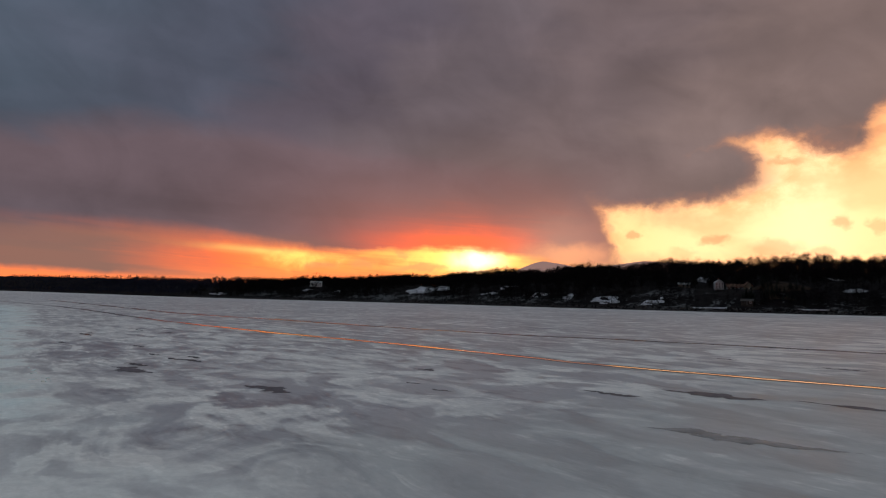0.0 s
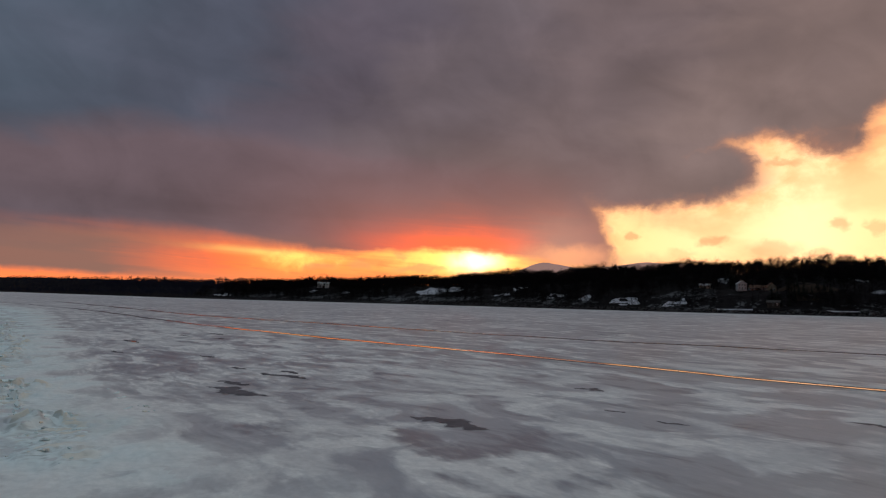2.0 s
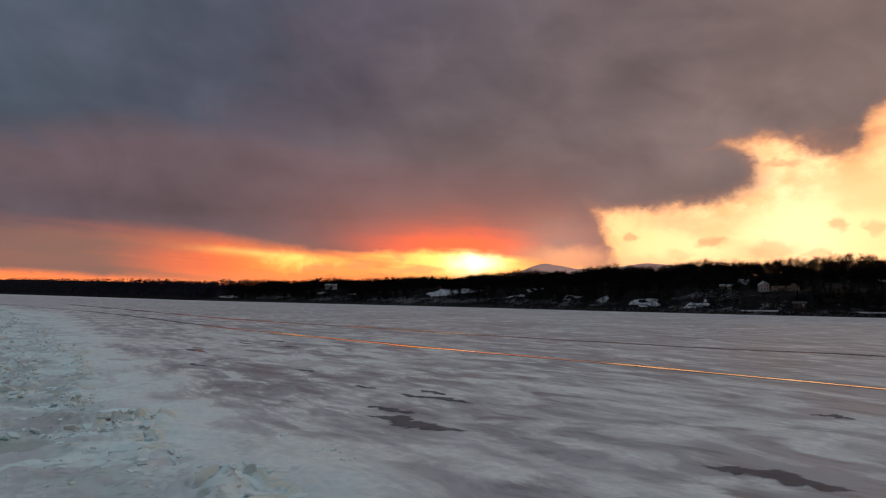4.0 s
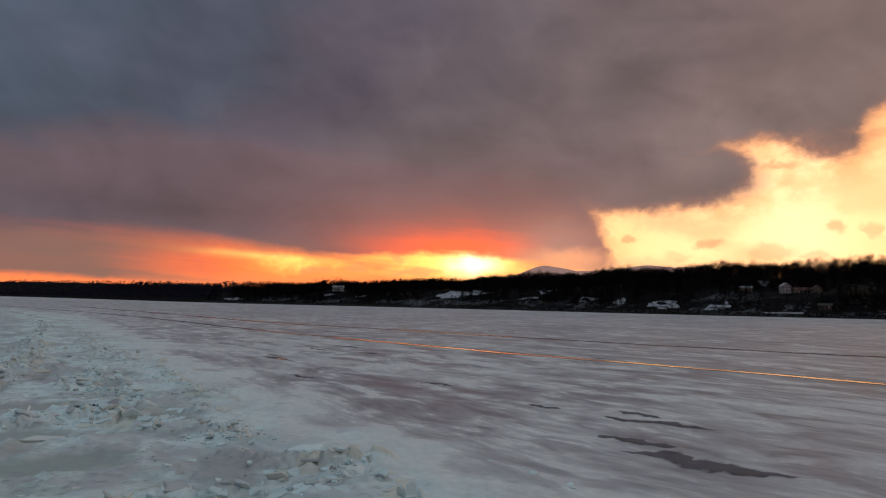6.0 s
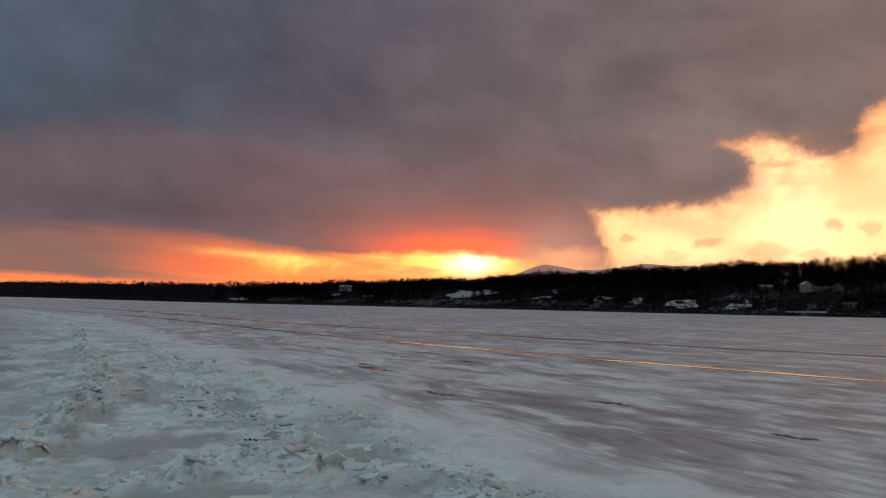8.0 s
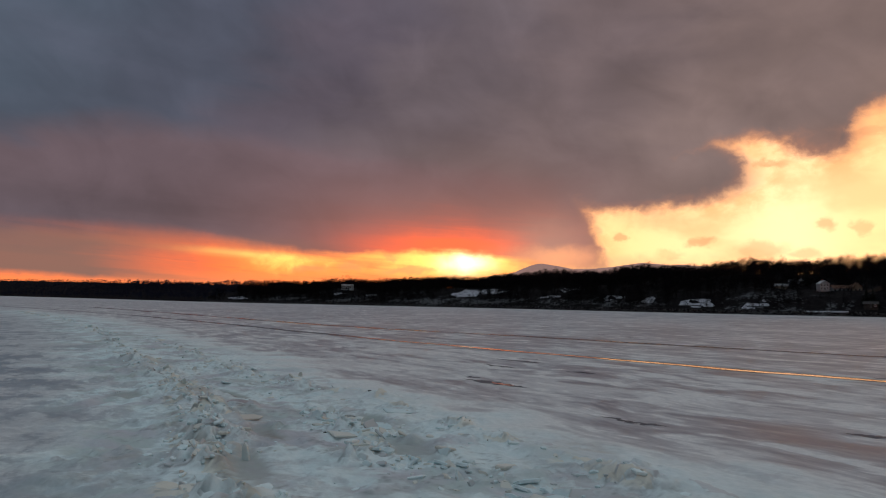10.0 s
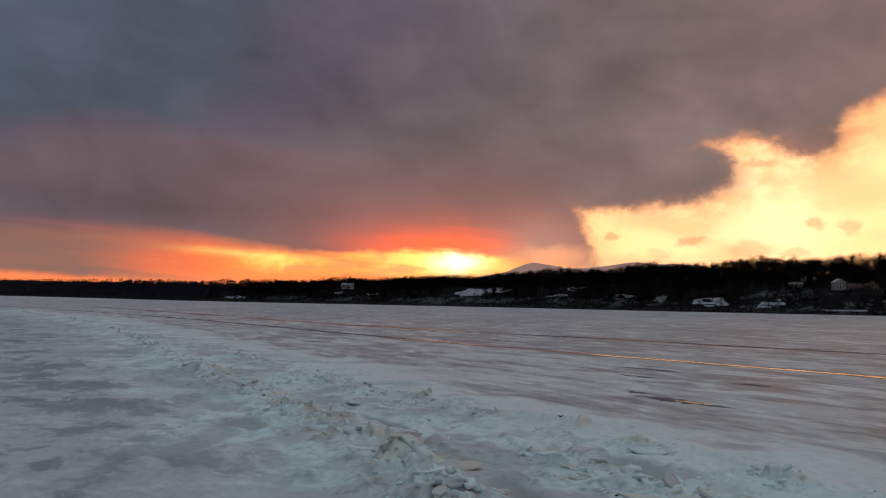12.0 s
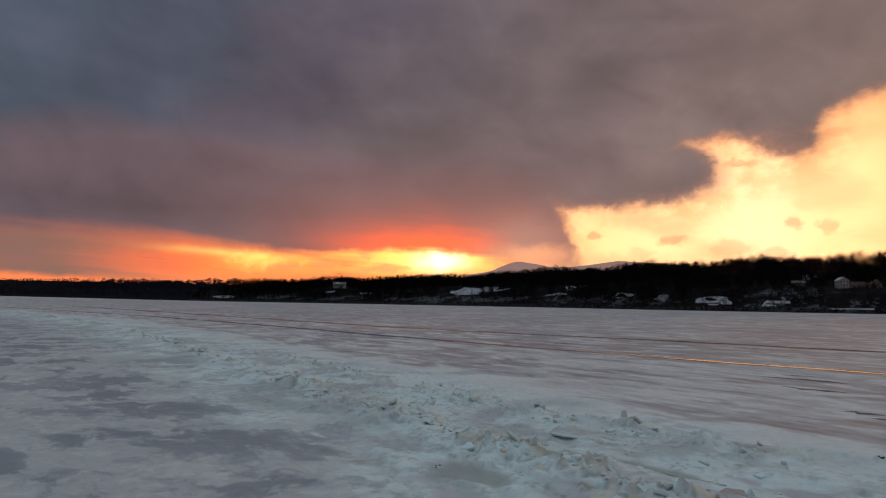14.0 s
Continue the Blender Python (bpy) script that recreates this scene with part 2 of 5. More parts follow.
    air.sky_type, air.sun_disc = "NISHITA", False
    air.sun_elevation, air.sun_rotation = radians(SUN_EL), radians(SUN_AZ)
    col = blend(t, 0.0015, col, air.outputs[0], "ADD")
    t.links.new(col, bg.inputs["Color"])
    bg.inputs["Strength"].default_value = 1.0


BACK, ZENITH = (0.055, 0.066, 0.08), (0.42, 0.49, 0.545)
build_sky()

sun_data = bpy.data.lights.new("sun", "SUN")
sun_data.energy, sun_data.angle, sun_data.color = 0.008, radians(20), (1.0, 0.62, 0.36)
sun = new("sun", sun_data)
a, e = radians(SUN_AZ), radians(SUN_EL)
sun.matrix_world = look((0, 0, 60), (-math.sin(a) * math.cos(e), -math.cos(a) * math.cos(e), 60 - math.sin(e)))


# ---- materials ----
def material(name, rough=0.8, spec=0.4):
    m = bpy.data.materials.new(name)
    m.use_nodes = True
    t = m.node_tree
    b = t.nodes["Principled BSDF"]
    b.inputs["Roughness"].default_value, b.inputs["Specular IOR Level"].default_value = rough, spec
    return m, t, b


def place(t):
    g = t.nodes.new("ShaderNodeNewGeometry")
    s = t.nodes.new("ShaderNodeSeparateXYZ")
    t.links.new(g.outputs["Position"], s.inputs[0])
    return tuple(S(t, s.outputs[i]) for i in range(3)), g.outputs["Position"]


def bump(t, b, height, strength=0.3, dist=0.05):
    n = t.nodes.new("ShaderNodeBump")
    n.inputs["Strength"].default_value, n.inputs["Distance"].default_value = strength, dist
    t.links.new(height.sock, n.inputs["Height"])
    t.links.new(n.outputs[0], b.inputs["Normal"])


def set_in(t, b, key, v):
    t.links.new(v.sock if isinstance(v, S) else v, b.inputs[key])


def speckled(name, base, other, scale=2.0, rough=0.85, spec=0.3, relief=0.4, dist=0.03, vary=0.25):
    """Two tones mixed at two scales, with fine relief; each object or island a little lighter or darker."""
    m, t, b = material(name, rough, spec)
    xyz, p = place(t)
    n = fbm(t, p, scale, 6, 0.6, 0.3)
    n2 = fbm(t, p, scale * 7.3, 4, 0.6)
    col = blend(t, (n.step(0.35, 0.68) * 0.75 + n2.step(0.4, 0.7) * 0.25).clamp(), base, other)
    info = t.nodes.new("ShaderNodeObjectInfo")
    k = S(t, info.outputs["Random"]).line(0, 1, 1 - vary, 1 + vary)
    geo = t.nodes.new("ShaderNodeNewGeometry")
    k = k * S(t, geo.outputs["Random Per Island"]).line(0, 1, 1 - vary, 1 + vary)
    col = blend(t, 1.0, col, vec(t, k, k, k), "MULTIPLY")
    t.links.new(col, b.inputs["Base Color"])
    set_in(t, b, "Roughness", n2.line(0, 1, rough - 0.1, min(1.0, rough + 0.1)))
    bump(t, b, n * 0.6 + n2 * 0.4, relief, dist)
    return m


STREAK = (-0.58, 0.815)      # the way the wind has drawn the snow on the ice


def attribute(t, name):
    n = t.nodes.new("ShaderNodeAttribute")
    n.attribute_name = name
    return S(t, n.outputs["Fac"])


def ice_material():
    m, t, b = material("river_ice", 0.4, 0.09)
    (x, y, z), p = place(t)
    s = x * STREAK[0] + y * STREAK[1]
    c = x * STREAK[1] - y * STREAK[0]
    rub, ridge, lef, band, tone, gap = (attribute(t, k) for k in ("rubble", "ridge", "upstream", "band", "tone", "gap"))
    pool = attribute(t, "pool")
    wob = fbm(t, p, 0.045, 4, 0.5)
    c2 = c + (wob - 0.5) * 8.0
    long = fbm(t, vec(t, s * 0.055, c2 * 0.14, 2.0), 1.0, 5, 0.55, 0.5)
    drift = fbm(t, vec(t, s * 0.15, c2 * 0.36, 7.0), 1.0, 6, 0.55, 0.6)
    thin = fbm(t, vec(t, s * 0.36, c2 * 0.90, 15.0), 1.0, 5, 0.55, 0.6)
    hair = fbm(t, vec(t, s * 0.62, c2 * 2.0, 25.0), 1.0, 5, 0.58, 0.4)
    sheet = fbm(t, p, 0.030, 5, 0.55, 0.5)
    blot = fbm(t, vec(t, s * 0.15, c * 0.24, 4.0), 1.0, 7, 0.58, 0.7)
    grain = fbm(t, p, 2.2, 6, 0.65)
    crust = fbm(t, vec(t, s * 0.36, c * 0.6, 21.0), 1.0, 7, 0.60, 0.6)
    lumps = fbm(t, p, 1.1, 6, 0.6, 0.6)
    # wind-drawn snow over grey ice, in soft streaks with a few sharp white ones
    mix = long * 0.28 + drift * 0.46 + thin * 0.22 + hair * 0.08 + (sheet - 0.5) * 0.22 + (crust - 0.5) * 0.12 - c.step(15.0, 75.0) * 0.032
    smooth_snow = (mix.step(0.465, 0.57) * 0.62 + (drift * 0.60 + thin * 0.32 + hair * 0.10).step(0.52, 0.60) * 0.46).clamp()
    patch = fbm(t, vec(t, s * 0.15, c2 * 0.21, 33.0), 1.0, 5, 0.52, 0.9)
    patches = ((patch * 0.62 + drift * 0.28 + crust * 0.10).step(0.455, 0.53) * 0.66 + (patch * 0.55 + thin * 0.25 + crust * 0.2).step(0.51, 0.58) * 0.45).clamp()
    smooth_snow = S(t, blend(t, (s + (sheet - 0.5) * 20.0).step(44.0, 62.0), vec(t, patches, patches, patches), vec(t, smooth_snow, smooth_snow, smooth_snow)))
    # the older, blotched crust upstream of the ridge
    floe = t.nodes.new("ShaderNodeTexVoronoi")
    floe.feature, floe.inputs["Scale"].default_value = "DISTANCE_TO_EDGE", 0.13
    t.links.new(vec(t, x + (sheet - 0.5) * 14.0 + (blot - 0.5) * 9.0 + (crust - 0.5) * 3.0, y + (drift - 0.5) * 9.0 + (blot - 0.5) * 8.0 + (lumps - 0.5) * 2.0, 0.0), floe.inputs["Vector"])
    rim = S(t, floe.outputs["Distance"]).step(0.26, 0.0)
    left_snow = ((blot * 0.34 + crust * 0.44 + grain * 0.16 + rim * 0.14).step(0.49, 0.58) * 0.7 + (crust * 0.5 + lumps * 0.5).step(0.50, 0.62) * 0.4).clamp()
    snow = S(t, blend(t, lef, vec(t, smooth_snow, smooth_snow, smooth_snow), vec(t, left_snow * 0.68, left_snow * 0.68, left_snow * 0.68)))
    crumb = (blot * 0.5 + grain * 0.45).step(0.38, 0.60)
    drifted = (band * (0.70 + (drift - 0.5) * 1.2)).clamp()
    snow = (snow * (1.0 - drifted * 0.6) + rub * (0.55 + crumb * 0.45) + drifted * 0.80 + (y + x * 0.8).step(430.0, 520.0) * 0.22).clamp()
    dark = (drift * 0.50 + long * 0.20 + thin * 0.30 + hair * 0.10).step(0.54, 0.43) * (1.0 - rub) * (1.0 - drifted)
    ice_c = blend(t, sheet.step(0.35, 0.65), (0.365, 0.37, 0.405), (0.425, 0.425, 0.455))
    ice_c = blend(t, s.step(28.0, 58.0), ice_c, blend(t, sheet.step(0.35, 0.65), (0.385, 0.372, 0.398), (0.445, 0.43, 0.455)))
    ice_c = blend(t, (dark * 0.85).clamp(), ice_c, (0.225, 0.215, 0.245))
    ice_c = blend(t, lef, ice_c, blend(t, (blot * 0.6 + sheet * 0.4).step(0.42, 0.58), (0.30, 0.335, 0.375), (0.40, 0.425, 0.462)))
    snow_c = blend(t, grain.step(0.3, 0.7), (0.66, 0.65, 0.645), (0.785, 0.77, 0.76))
    snow_c = blend(t, (rub * 0.9 + lef * 0.2).clamp(), snow_c, blend(t, grain.step(0.3, 0.7), (0.665, 0.785, 0.80), (0.775, 0.875, 0.885)))
    snow_c = blend(t, (drifted * 0.8).clamp(), snow_c, blend(t, grain.step(0.3, 0.7), (0.70, 0.73, 0.725), (0.78, 0.80, 0.795)))
    # melted and refrozen pools between the ridges, and plates of every tint
    wash = fbm(t, p, 0.16, 4, 0.5, 1.0)
    wash2 = fbm(t, vec(t, x * 0.22, y * 0.22, 40.0), 1.0, 4, 0.55, 1.0)
    melt = blend(t, wash2.step(0.40, 0.60), (0.47, 0.535, 0.52), (0.51, 0.50, 0.54))
    snow_c = blend(t, (rub * (1.0 - ridge) * (1.0 - drifted) * (wash * 0.8 + lumps * 0.2).step(0.44, 0.56) * 0.85).clamp(), snow_c, melt)
    stain = (fbm(t, p, 0.13, 5, 0.6, 0.6).step(0.56, 0.70) * rub * 0.7).clamp()
    snow_c = blend(t, stain, snow_c, (0.47, 0.435, 0.38))
    snow_c = blend(t, (tone.step(0.80, 0.84) * ridge.step(0.2, 0.5) * 0.6).clamp(), snow_c, (0.72, 0.67, 0.55))
    snow_c = blend(t, (tone.step(0.14, 0.10) * rub * 0.45).clamp(), snow_c, (0.50, 0.47, 0.49))
    # Crevices between plates darkened in the colour, deepening the shade of the relief.
    snow_c = blend(t, (gap * rub * lumps.step(0.38, 0.54) * 0.7).clamp(), snow_c, (0.22, 0.255, 0.26))
    snow_c = blend(t, (pool * 0.9).clamp(), snow_c, blend(t, wash2.step(0.42, 0.58), (0.385, 0.43, 0.405), (0.42, 0.445, 0.44)))
    snow_c = blend(t, (attribute(t, "seam") * 0.6).clamp(), snow_c, (0.26, 0.225, 0.18))
    glaze = ((s + (blot - 0.5) * 8.0).step(32.0, 20.0) * (c + (sheet - 0.5) * 8.0).step(5.0, 13.0) * (1.0 - (thin * 0.5 + drift * 0.5).step(0.53, 0.64) * 0.7) * 0.75).clamp()
    skin = blend(t, snow, ice_c, snow_c)
    skin = blend(t, glaze, skin, blend(t, drift.step(0.35, 0.65), (0.375, 0.39, 0.405), (0.46, 0.475, 0.485)))
    fleck = fbm(t, vec(t, s * 1.3, c2 * 3.6, 71.0), 1.0, 5, 0.62, 0.5)
    k = fleck.line(0.3, 0.7, 0.95, 1.05) * (1.0 + (hair.step(0.56, 0.66) * thin.step(0.44, 0.6) * (1.0 - rub)) * 0.10)
    skin = blend(t, 1.0, skin, vec(t, k, k, k), "MULTIPLY")
    t.links.new(skin, b.inputs["Base Color"])
    set_in(t, b, "Roughness", snow.line(0, 1, 0.5, 0.9) - dark * 0.12)
    b.inputs["IOR"].default_value = 1.31
    bump(t, b, snow * 0.5 + blot * 0.6 + grain * (0.25 + rub * 0.25) + lumps * rub * (0.3 + ridge), 0.5, 0.08)
    return m


def water_material(name, base, rough, ripple, bands=0.0):
    m, t, b = material(name, rough, 0.5)
    (x, y, z), p = place(t)
    n = fbm(t, p, 0.8, 5, 0.6)
    s = x * STREAK[0] + y * STREAK[1]
    c = x * STREAK[1] - y * STREAK[0]
    far = fbm(t, vec(t, s * 0.10, c * 0.8, 1.0), 1.0, 4, 0.6)
    k = n.line(0.3, 0.7, 0.75, 1.25)
    t.links.new(blend(t, 1.0, base, vec(t, k, k, k), "MULTIPLY"), b.inputs["Base Color"])
    set_in(t, b, "Roughness", far.step(0.42, 0.68, rough, rough + bands))
    b.inputs["IOR"].default_value = 1.33
    bump(t, b, fbm(t, p, 3.5, 3, 0.5), ripple, 0.03)
    return m


def slab_material(name, top, low):
    m, t, b = material(name, 0.55, 0.5)
    (x, y, z), p = place(t)
    n = fbm(t, p, 1.3, 6, 0.6, 0.5)
    n2 = fbm(t, p, 9.0, 4, 0.6)
    geo = t.nodes.new("ShaderNodeNewGeometry")
    info = t.nodes.new("ShaderNodeObjectInfo")
    r = (S(t, geo.outputs["Random Per Island"]) + S(t, info.outputs["Random"])).op("FRACT")
    col = blend(t, n.step(0.35, 0.65), top, low)
    col = blend(t, (r.step(0.74, 0.80) * 0.75).clamp(), col, (0.68, 0.64, 0.56))
    col = blend(t, (r.step(0.10, 0.05) * 0.6).clamp(), col, (0.44, 0.42, 0.43))
    k = (r * 7.31).op("FRACT").line(0, 1, 0.92, 1.06)
    t.links.new(blend(t, 1.0, col, vec(t, k, k, k), "MULTIPLY"), b.inputs["Base Color"])
    set_in(t, b, "Roughness", n2.line(0.2, 0.8, 0.4, 0.8))
    b.inputs["IOR"].default_value = 1.31
    bump(t, b, n * 0.6 + n2 * 0.4, 0.4, 0.04)
    return m


def land_material():
    m, t, b = material("bank_ground", 0.95, 0.05)
    (x, y, z), p = place(t)
    n = fbm(t, p, 0.035, 7, 0.62, 0.8)
    n2 = fbm(t, p, 0.4, 6, 0.65, 0.4)
    steep = fbm(t, vec(t, x * 0.25, y * 0.25, z * 0.05), 1.0, 5, 0.7)
    # Litter far darker than real; the bank's backlit darkness is in the colour.
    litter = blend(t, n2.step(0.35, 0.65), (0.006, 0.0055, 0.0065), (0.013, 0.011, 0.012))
    snow = (n * 0.62 + n2 * 0.38 + steep * 0.12 + gauss(z, 5.5, 3.0) * x.step(120.0, 90.0) * 0.10 - x.step(-200.0, -330.0) * 0.3).step(0.615, 0.71) * z.step(16.0, 9.0, 0.06, 0.17)
    t.links.new(blend(t, snow.clamp(), litter, (0.60, 0.63, 0.68)), b.inputs["Base Color"])
    bump(t, b, n2, 0.6, 0.4)
    return m


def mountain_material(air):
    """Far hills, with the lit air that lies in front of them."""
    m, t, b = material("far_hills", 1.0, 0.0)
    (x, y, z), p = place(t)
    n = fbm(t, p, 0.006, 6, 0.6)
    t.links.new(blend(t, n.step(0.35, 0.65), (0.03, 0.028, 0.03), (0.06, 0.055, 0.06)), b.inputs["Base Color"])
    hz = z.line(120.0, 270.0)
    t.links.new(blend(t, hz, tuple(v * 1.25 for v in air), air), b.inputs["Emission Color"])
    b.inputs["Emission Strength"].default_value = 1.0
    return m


ICE = ice_material()
WATER = water_material("open_water", (0.030, 0.026, 0.028), 0.05, 0.26, 0.04)
WET = water_material("wet_ice", (0.15, 0.135, 0.152), 0.55, 0.08, 0.15)
WET.node_tree.nodes["Principled BSDF"].inputs["Specular IOR Level"].default_value = 0.08
GLAZED = water_material("glazed_ice", (0.32, 0.315, 0.325), 0.5, 0.08, 0.15)
GLAZED.node_tree.nodes["Principled BSDF"].inputs["Specular IOR Level"].default_value = 0.08


def frayed(m):
    """Let a wet patch thin out towards its rim, in fingers along the wind."""
    t = m.node_tree
    b = t.nodes["Principled BSDF"]
    (x, y, z), p = place(t)
    s = x * STREAK[0] + y * STREAK[1]
    c = x * STREAK[1] - y * STREAK[0]
    n = fbm(t, vec(t, s * 0.7, c * 2.2, 61.0), 1.0, 5, 0.6, 0.4)
    set_in(t, b, "Alpha", (attribute(t, "heart") * 1.1 + (n - 0.5) * 1.5).step(0.12, 0.60, 0.0, 0.80))
    return m


PATCH = frayed(WET.copy())
frayed(GLAZED)
SLAB = slab_material("broken_ice", (0.76, 0.87, 0.88), (0.63, 0.76, 0.785))
DUSKY = slab_material("dusky_ice", (0.46, 0.425, 0.44), (0.37, 0.34, 0.35))
LAND = land_material()

SNOW = speckled("field_snow", (0.36, 0.37, 0.42), (0.52, 0.53, 0.59), 0.25, 0.9, 0.05, 0.5, 0.1, 0.05)
SNOW_T = SNOW.node_tree
SNOW_B = SNOW_T.nodes["Principled BSDF"]
SNOW_N = fbm(SNOW_T, place(SNOW_T)[1], 0.30, 6, 0.68, 0.8)
SNOW_T.links.new(blend(SNOW_T, SNOW_N.step(0.50, 0.64, 0.0, 0.85), SNOW_B.inputs["Base Color"].links[0].from_socket, (0.045, 0.036, 0.030)), SNOW_B.inputs["Base Color"])
# Bark, twigs and needles near black: the silhouette against the sunset is painted in.
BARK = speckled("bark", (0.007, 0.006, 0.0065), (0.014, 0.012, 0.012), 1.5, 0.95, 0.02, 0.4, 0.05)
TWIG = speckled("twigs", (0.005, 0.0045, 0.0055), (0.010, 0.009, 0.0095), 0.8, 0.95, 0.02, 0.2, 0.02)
# Blue air in front of the far woods is painted into this colour.
HAZED = speckled("hazed_twigs", (0.020, 0.022, 0.040), (0.032, 0.034, 0.056), 0.1, 0.95, 0.02, 0.2, 0.02)
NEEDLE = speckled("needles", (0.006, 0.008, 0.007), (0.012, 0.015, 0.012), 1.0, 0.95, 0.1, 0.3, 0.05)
STONE = speckled("riprap_stone", (0.03, 0.029, 0.030), (0.07, 0.067, 0.068), 0.9, 0.9, 0.3, 0.6, 0.08)
WHITE = speckled("white_clapboard", (0.62, 0.62, 0.64), (0.70, 0.70, 0.72), 0.5, 0.7, 0.3, 0.2, 0.02, 0.04)
GREYED = speckled("grey_clapboard", (0.34, 0.34, 0.36), (0.42, 0.42, 0.44), 0.5, 0.7, 0.1, 0.2, 0.02, 0.04)
DEBRIS = speckled("frozen_driftwood", (0.018, 0.015, 0.014), (0.05, 0.042, 0.036), 4.0, 0.8, 0.2, 0.5, 0.02)
TAN = speckled("tan_clapboard", (0.24, 0.19, 0.14), (0.30, 0.25, 0.18), 0.5, 0.75, 0.3, 0.2, 0.02, 0.04)
BROWN = speckled("weathered_boards", (0.034, 0.030, 0.028), (0.060, 0.052, 0.047), 0.8, 0.9, 0.1, 0.3, 0.03, 0.05)
ROOF = speckled("shingle_roof", (0.045, 0.042, 0.042), (0.085, 0.08, 0.08), 1.2, 0.9, 0.2, 0.5, 0.03, 0.1)
GRASS = speckled("winter_grass", (0.022, 0.017, 0.014), (0.048, 0.035, 0.027), 0.35, 0.95, 0.02, 0.6, 0.15, 0.05)
RUSSET = speckled("russet_shingles", (0.13, 0.075, 0.058), (0.20, 0.12, 0.09), 1.2, 0.9, 0.1, 0.5, 0.03, 0.1)
SNOWROOF = speckled("snowy_roof", (0.40, 0.42, 0.45), (0.60, 0.62, 0.66), 0.5, 0.9, 0.2, 0.3, 0.05, 0.05)
BRICK = speckled("chimney_brick", (0.16, 0.075, 0.055), (0.24, 0.12, 0.085), 3.0, 0.9, 0.2, 0.4, 0.02)
GLASS, gt, gb = material("window_glass", 0.06, 0.6)
gb.inputs["Base Color"].default_value = (0.02, 0.022, 0.026, 1)


# ---- mesh helpers ----
def mesh_of(name, verts, faces, mat, smooth=False):
    me = bpy.data.meshes.new(name)
    me.from_pydata([tuple(v) for v in verts], [], [tuple(f) for f in faces])
    if mat:
        me.materials.append(mat)
    if smooth:
        me.polygons.foreach_set("use_smooth", [True] * len(me.polygons))
    me.update()
    return me


def tri_mesh(name, verts, tris, mat):
    """A large mesh of triangles from arrays."""
    me = bpy.data.meshes.new(name)
    verts, tris = np.asarray(verts, np.float32), np.asarray(tris, np.int32)
    me.vertices.add(len(verts))
    me.vertices.foreach_set("co", verts.ravel())
    me.loops.add(tris.size)
    me.loops.foreach_set("vertex_index", tris.ravel())
    me.polygons.add(len(tris))
    me.polygons.foreach_set("loop_start", np.arange(0, tris.size, 3, dtype=np.int32))
    me.materials.append(mat)
    me.update(calc_edges=True)
    return me


def part(name, bm, mat, parent, label=""):
    me = bpy.data.meshes.new(name)
    bm.to_mesh(me)
    bm.free()
    me.materials.append(mat)
    ob = new(name, me)
    ob.parent = parent
    return tagged(ob, label) if label else ob


def part_mesh(name, me, parent, m=None, label=""):
    ob = new(name, me)
    ob.parent = parent
    if m is not None:
        ob.matrix_basis = m
    return tagged(ob, label) if label else ob


def box_bm(x0, y0, z0, x1, y1, z1, bevel=0.0):
    bm = bmesh.new()
    bmesh.ops.create_cube(bm, size=1.0, matrix=Matrix.LocRotScale(((x0 + x1) / 2, (y0 + y1) / 2, (z0 + z1) / 2), None, (x1 - x0, y1 - y0, z1 - z0)))
    if bevel:
        bmesh.ops.bevel(bm, geom=bm.edges[:], offset=bevel, segments=1, affect="EDGES")
    return bm


def empty(name, m, label, category, group="", kind=""):
    ob = new(name)
    ob.matrix_basis = m
    return tagged(ob, label, category, group, kind)


def fade(a, b, x):
    k = np.clip((x - a) / (b - a), 0, 1)
    return k * k * (3 - 2 * k)


class Waves:
    """Smooth random height over the plane, as a sum of sines."""
    def __init__(self, seed, size, count=14):
        r = np.random.RandomState(seed)
        ang, k = r.uniform(0, 2 * math.pi, count), 2 * math.pi / size * r.uniform(0.6, 2.2, count)
        self.kx, self.ky, self.ph = k * np.cos(ang), k * np.sin(ang), r.uniform(0, 6.28, count)
        self.amp = 1 / np.sqrt(count / 2)

    def __call__(self, x, y):
        x, y = np.asarray(x, float), np.asarray(y, float)
        return self.amp * np.sin(x[..., None] * self.kx + y[..., None] * self.ky + self.ph).sum(-1)


def along(line, step):
    """Points every step metres along a polyline, rounded off, with the way on."""
    p = np.array(line, float)
    for _ in range(2):
        q = np.empty((2 * len(p) - 2, 2))
        q[0::2], q[1::2] = p[:-1] * 0.75 + p[1:] * 0.25, p[:-1] * 0.25 + p[1:] * 0.75
        p = np.vstack([p[:1], q, p[-1:]])
    d = np.concatenate([[0], np.cumsum(np.hypot(*np.diff(p, axis=0).T))])
    u = np.arange(0, d[-1], step)
    out = np.stack([np.interp(u, d, p[:, k]) for k in (0, 1)], 1)
    way = np.gradient(out, axis=0)
    return out, way / np.linalg.norm(way, axis=1)[:, None]


def distance_to(line, x, y):
    """Distance to a polyline, and the side (positive: to the right of its way)."""
    p = np.array(line, float)
    best, side = np.full(np.shape(x), 1e9), np.zeros(np.shape(x))
    for (ax, ay), (bx, by) in zip(p[:-1], p[1:]):
        dx, dy = bx - ax, by - ay
        k = np.clip(((x - ax) * dx + (y - ay) * dy) / (dx * dx + dy * dy), 0, 1)
        ex, ey = x - ax - k * dx, y - ay - k * dy
        d = np.hypot(ex, ey)
        near = d < best
        best = np.where(near, d, best)
        side = np.where(near, np.sign(dy * (x - ax) - dx * (y - ay)), side)
    return best, side


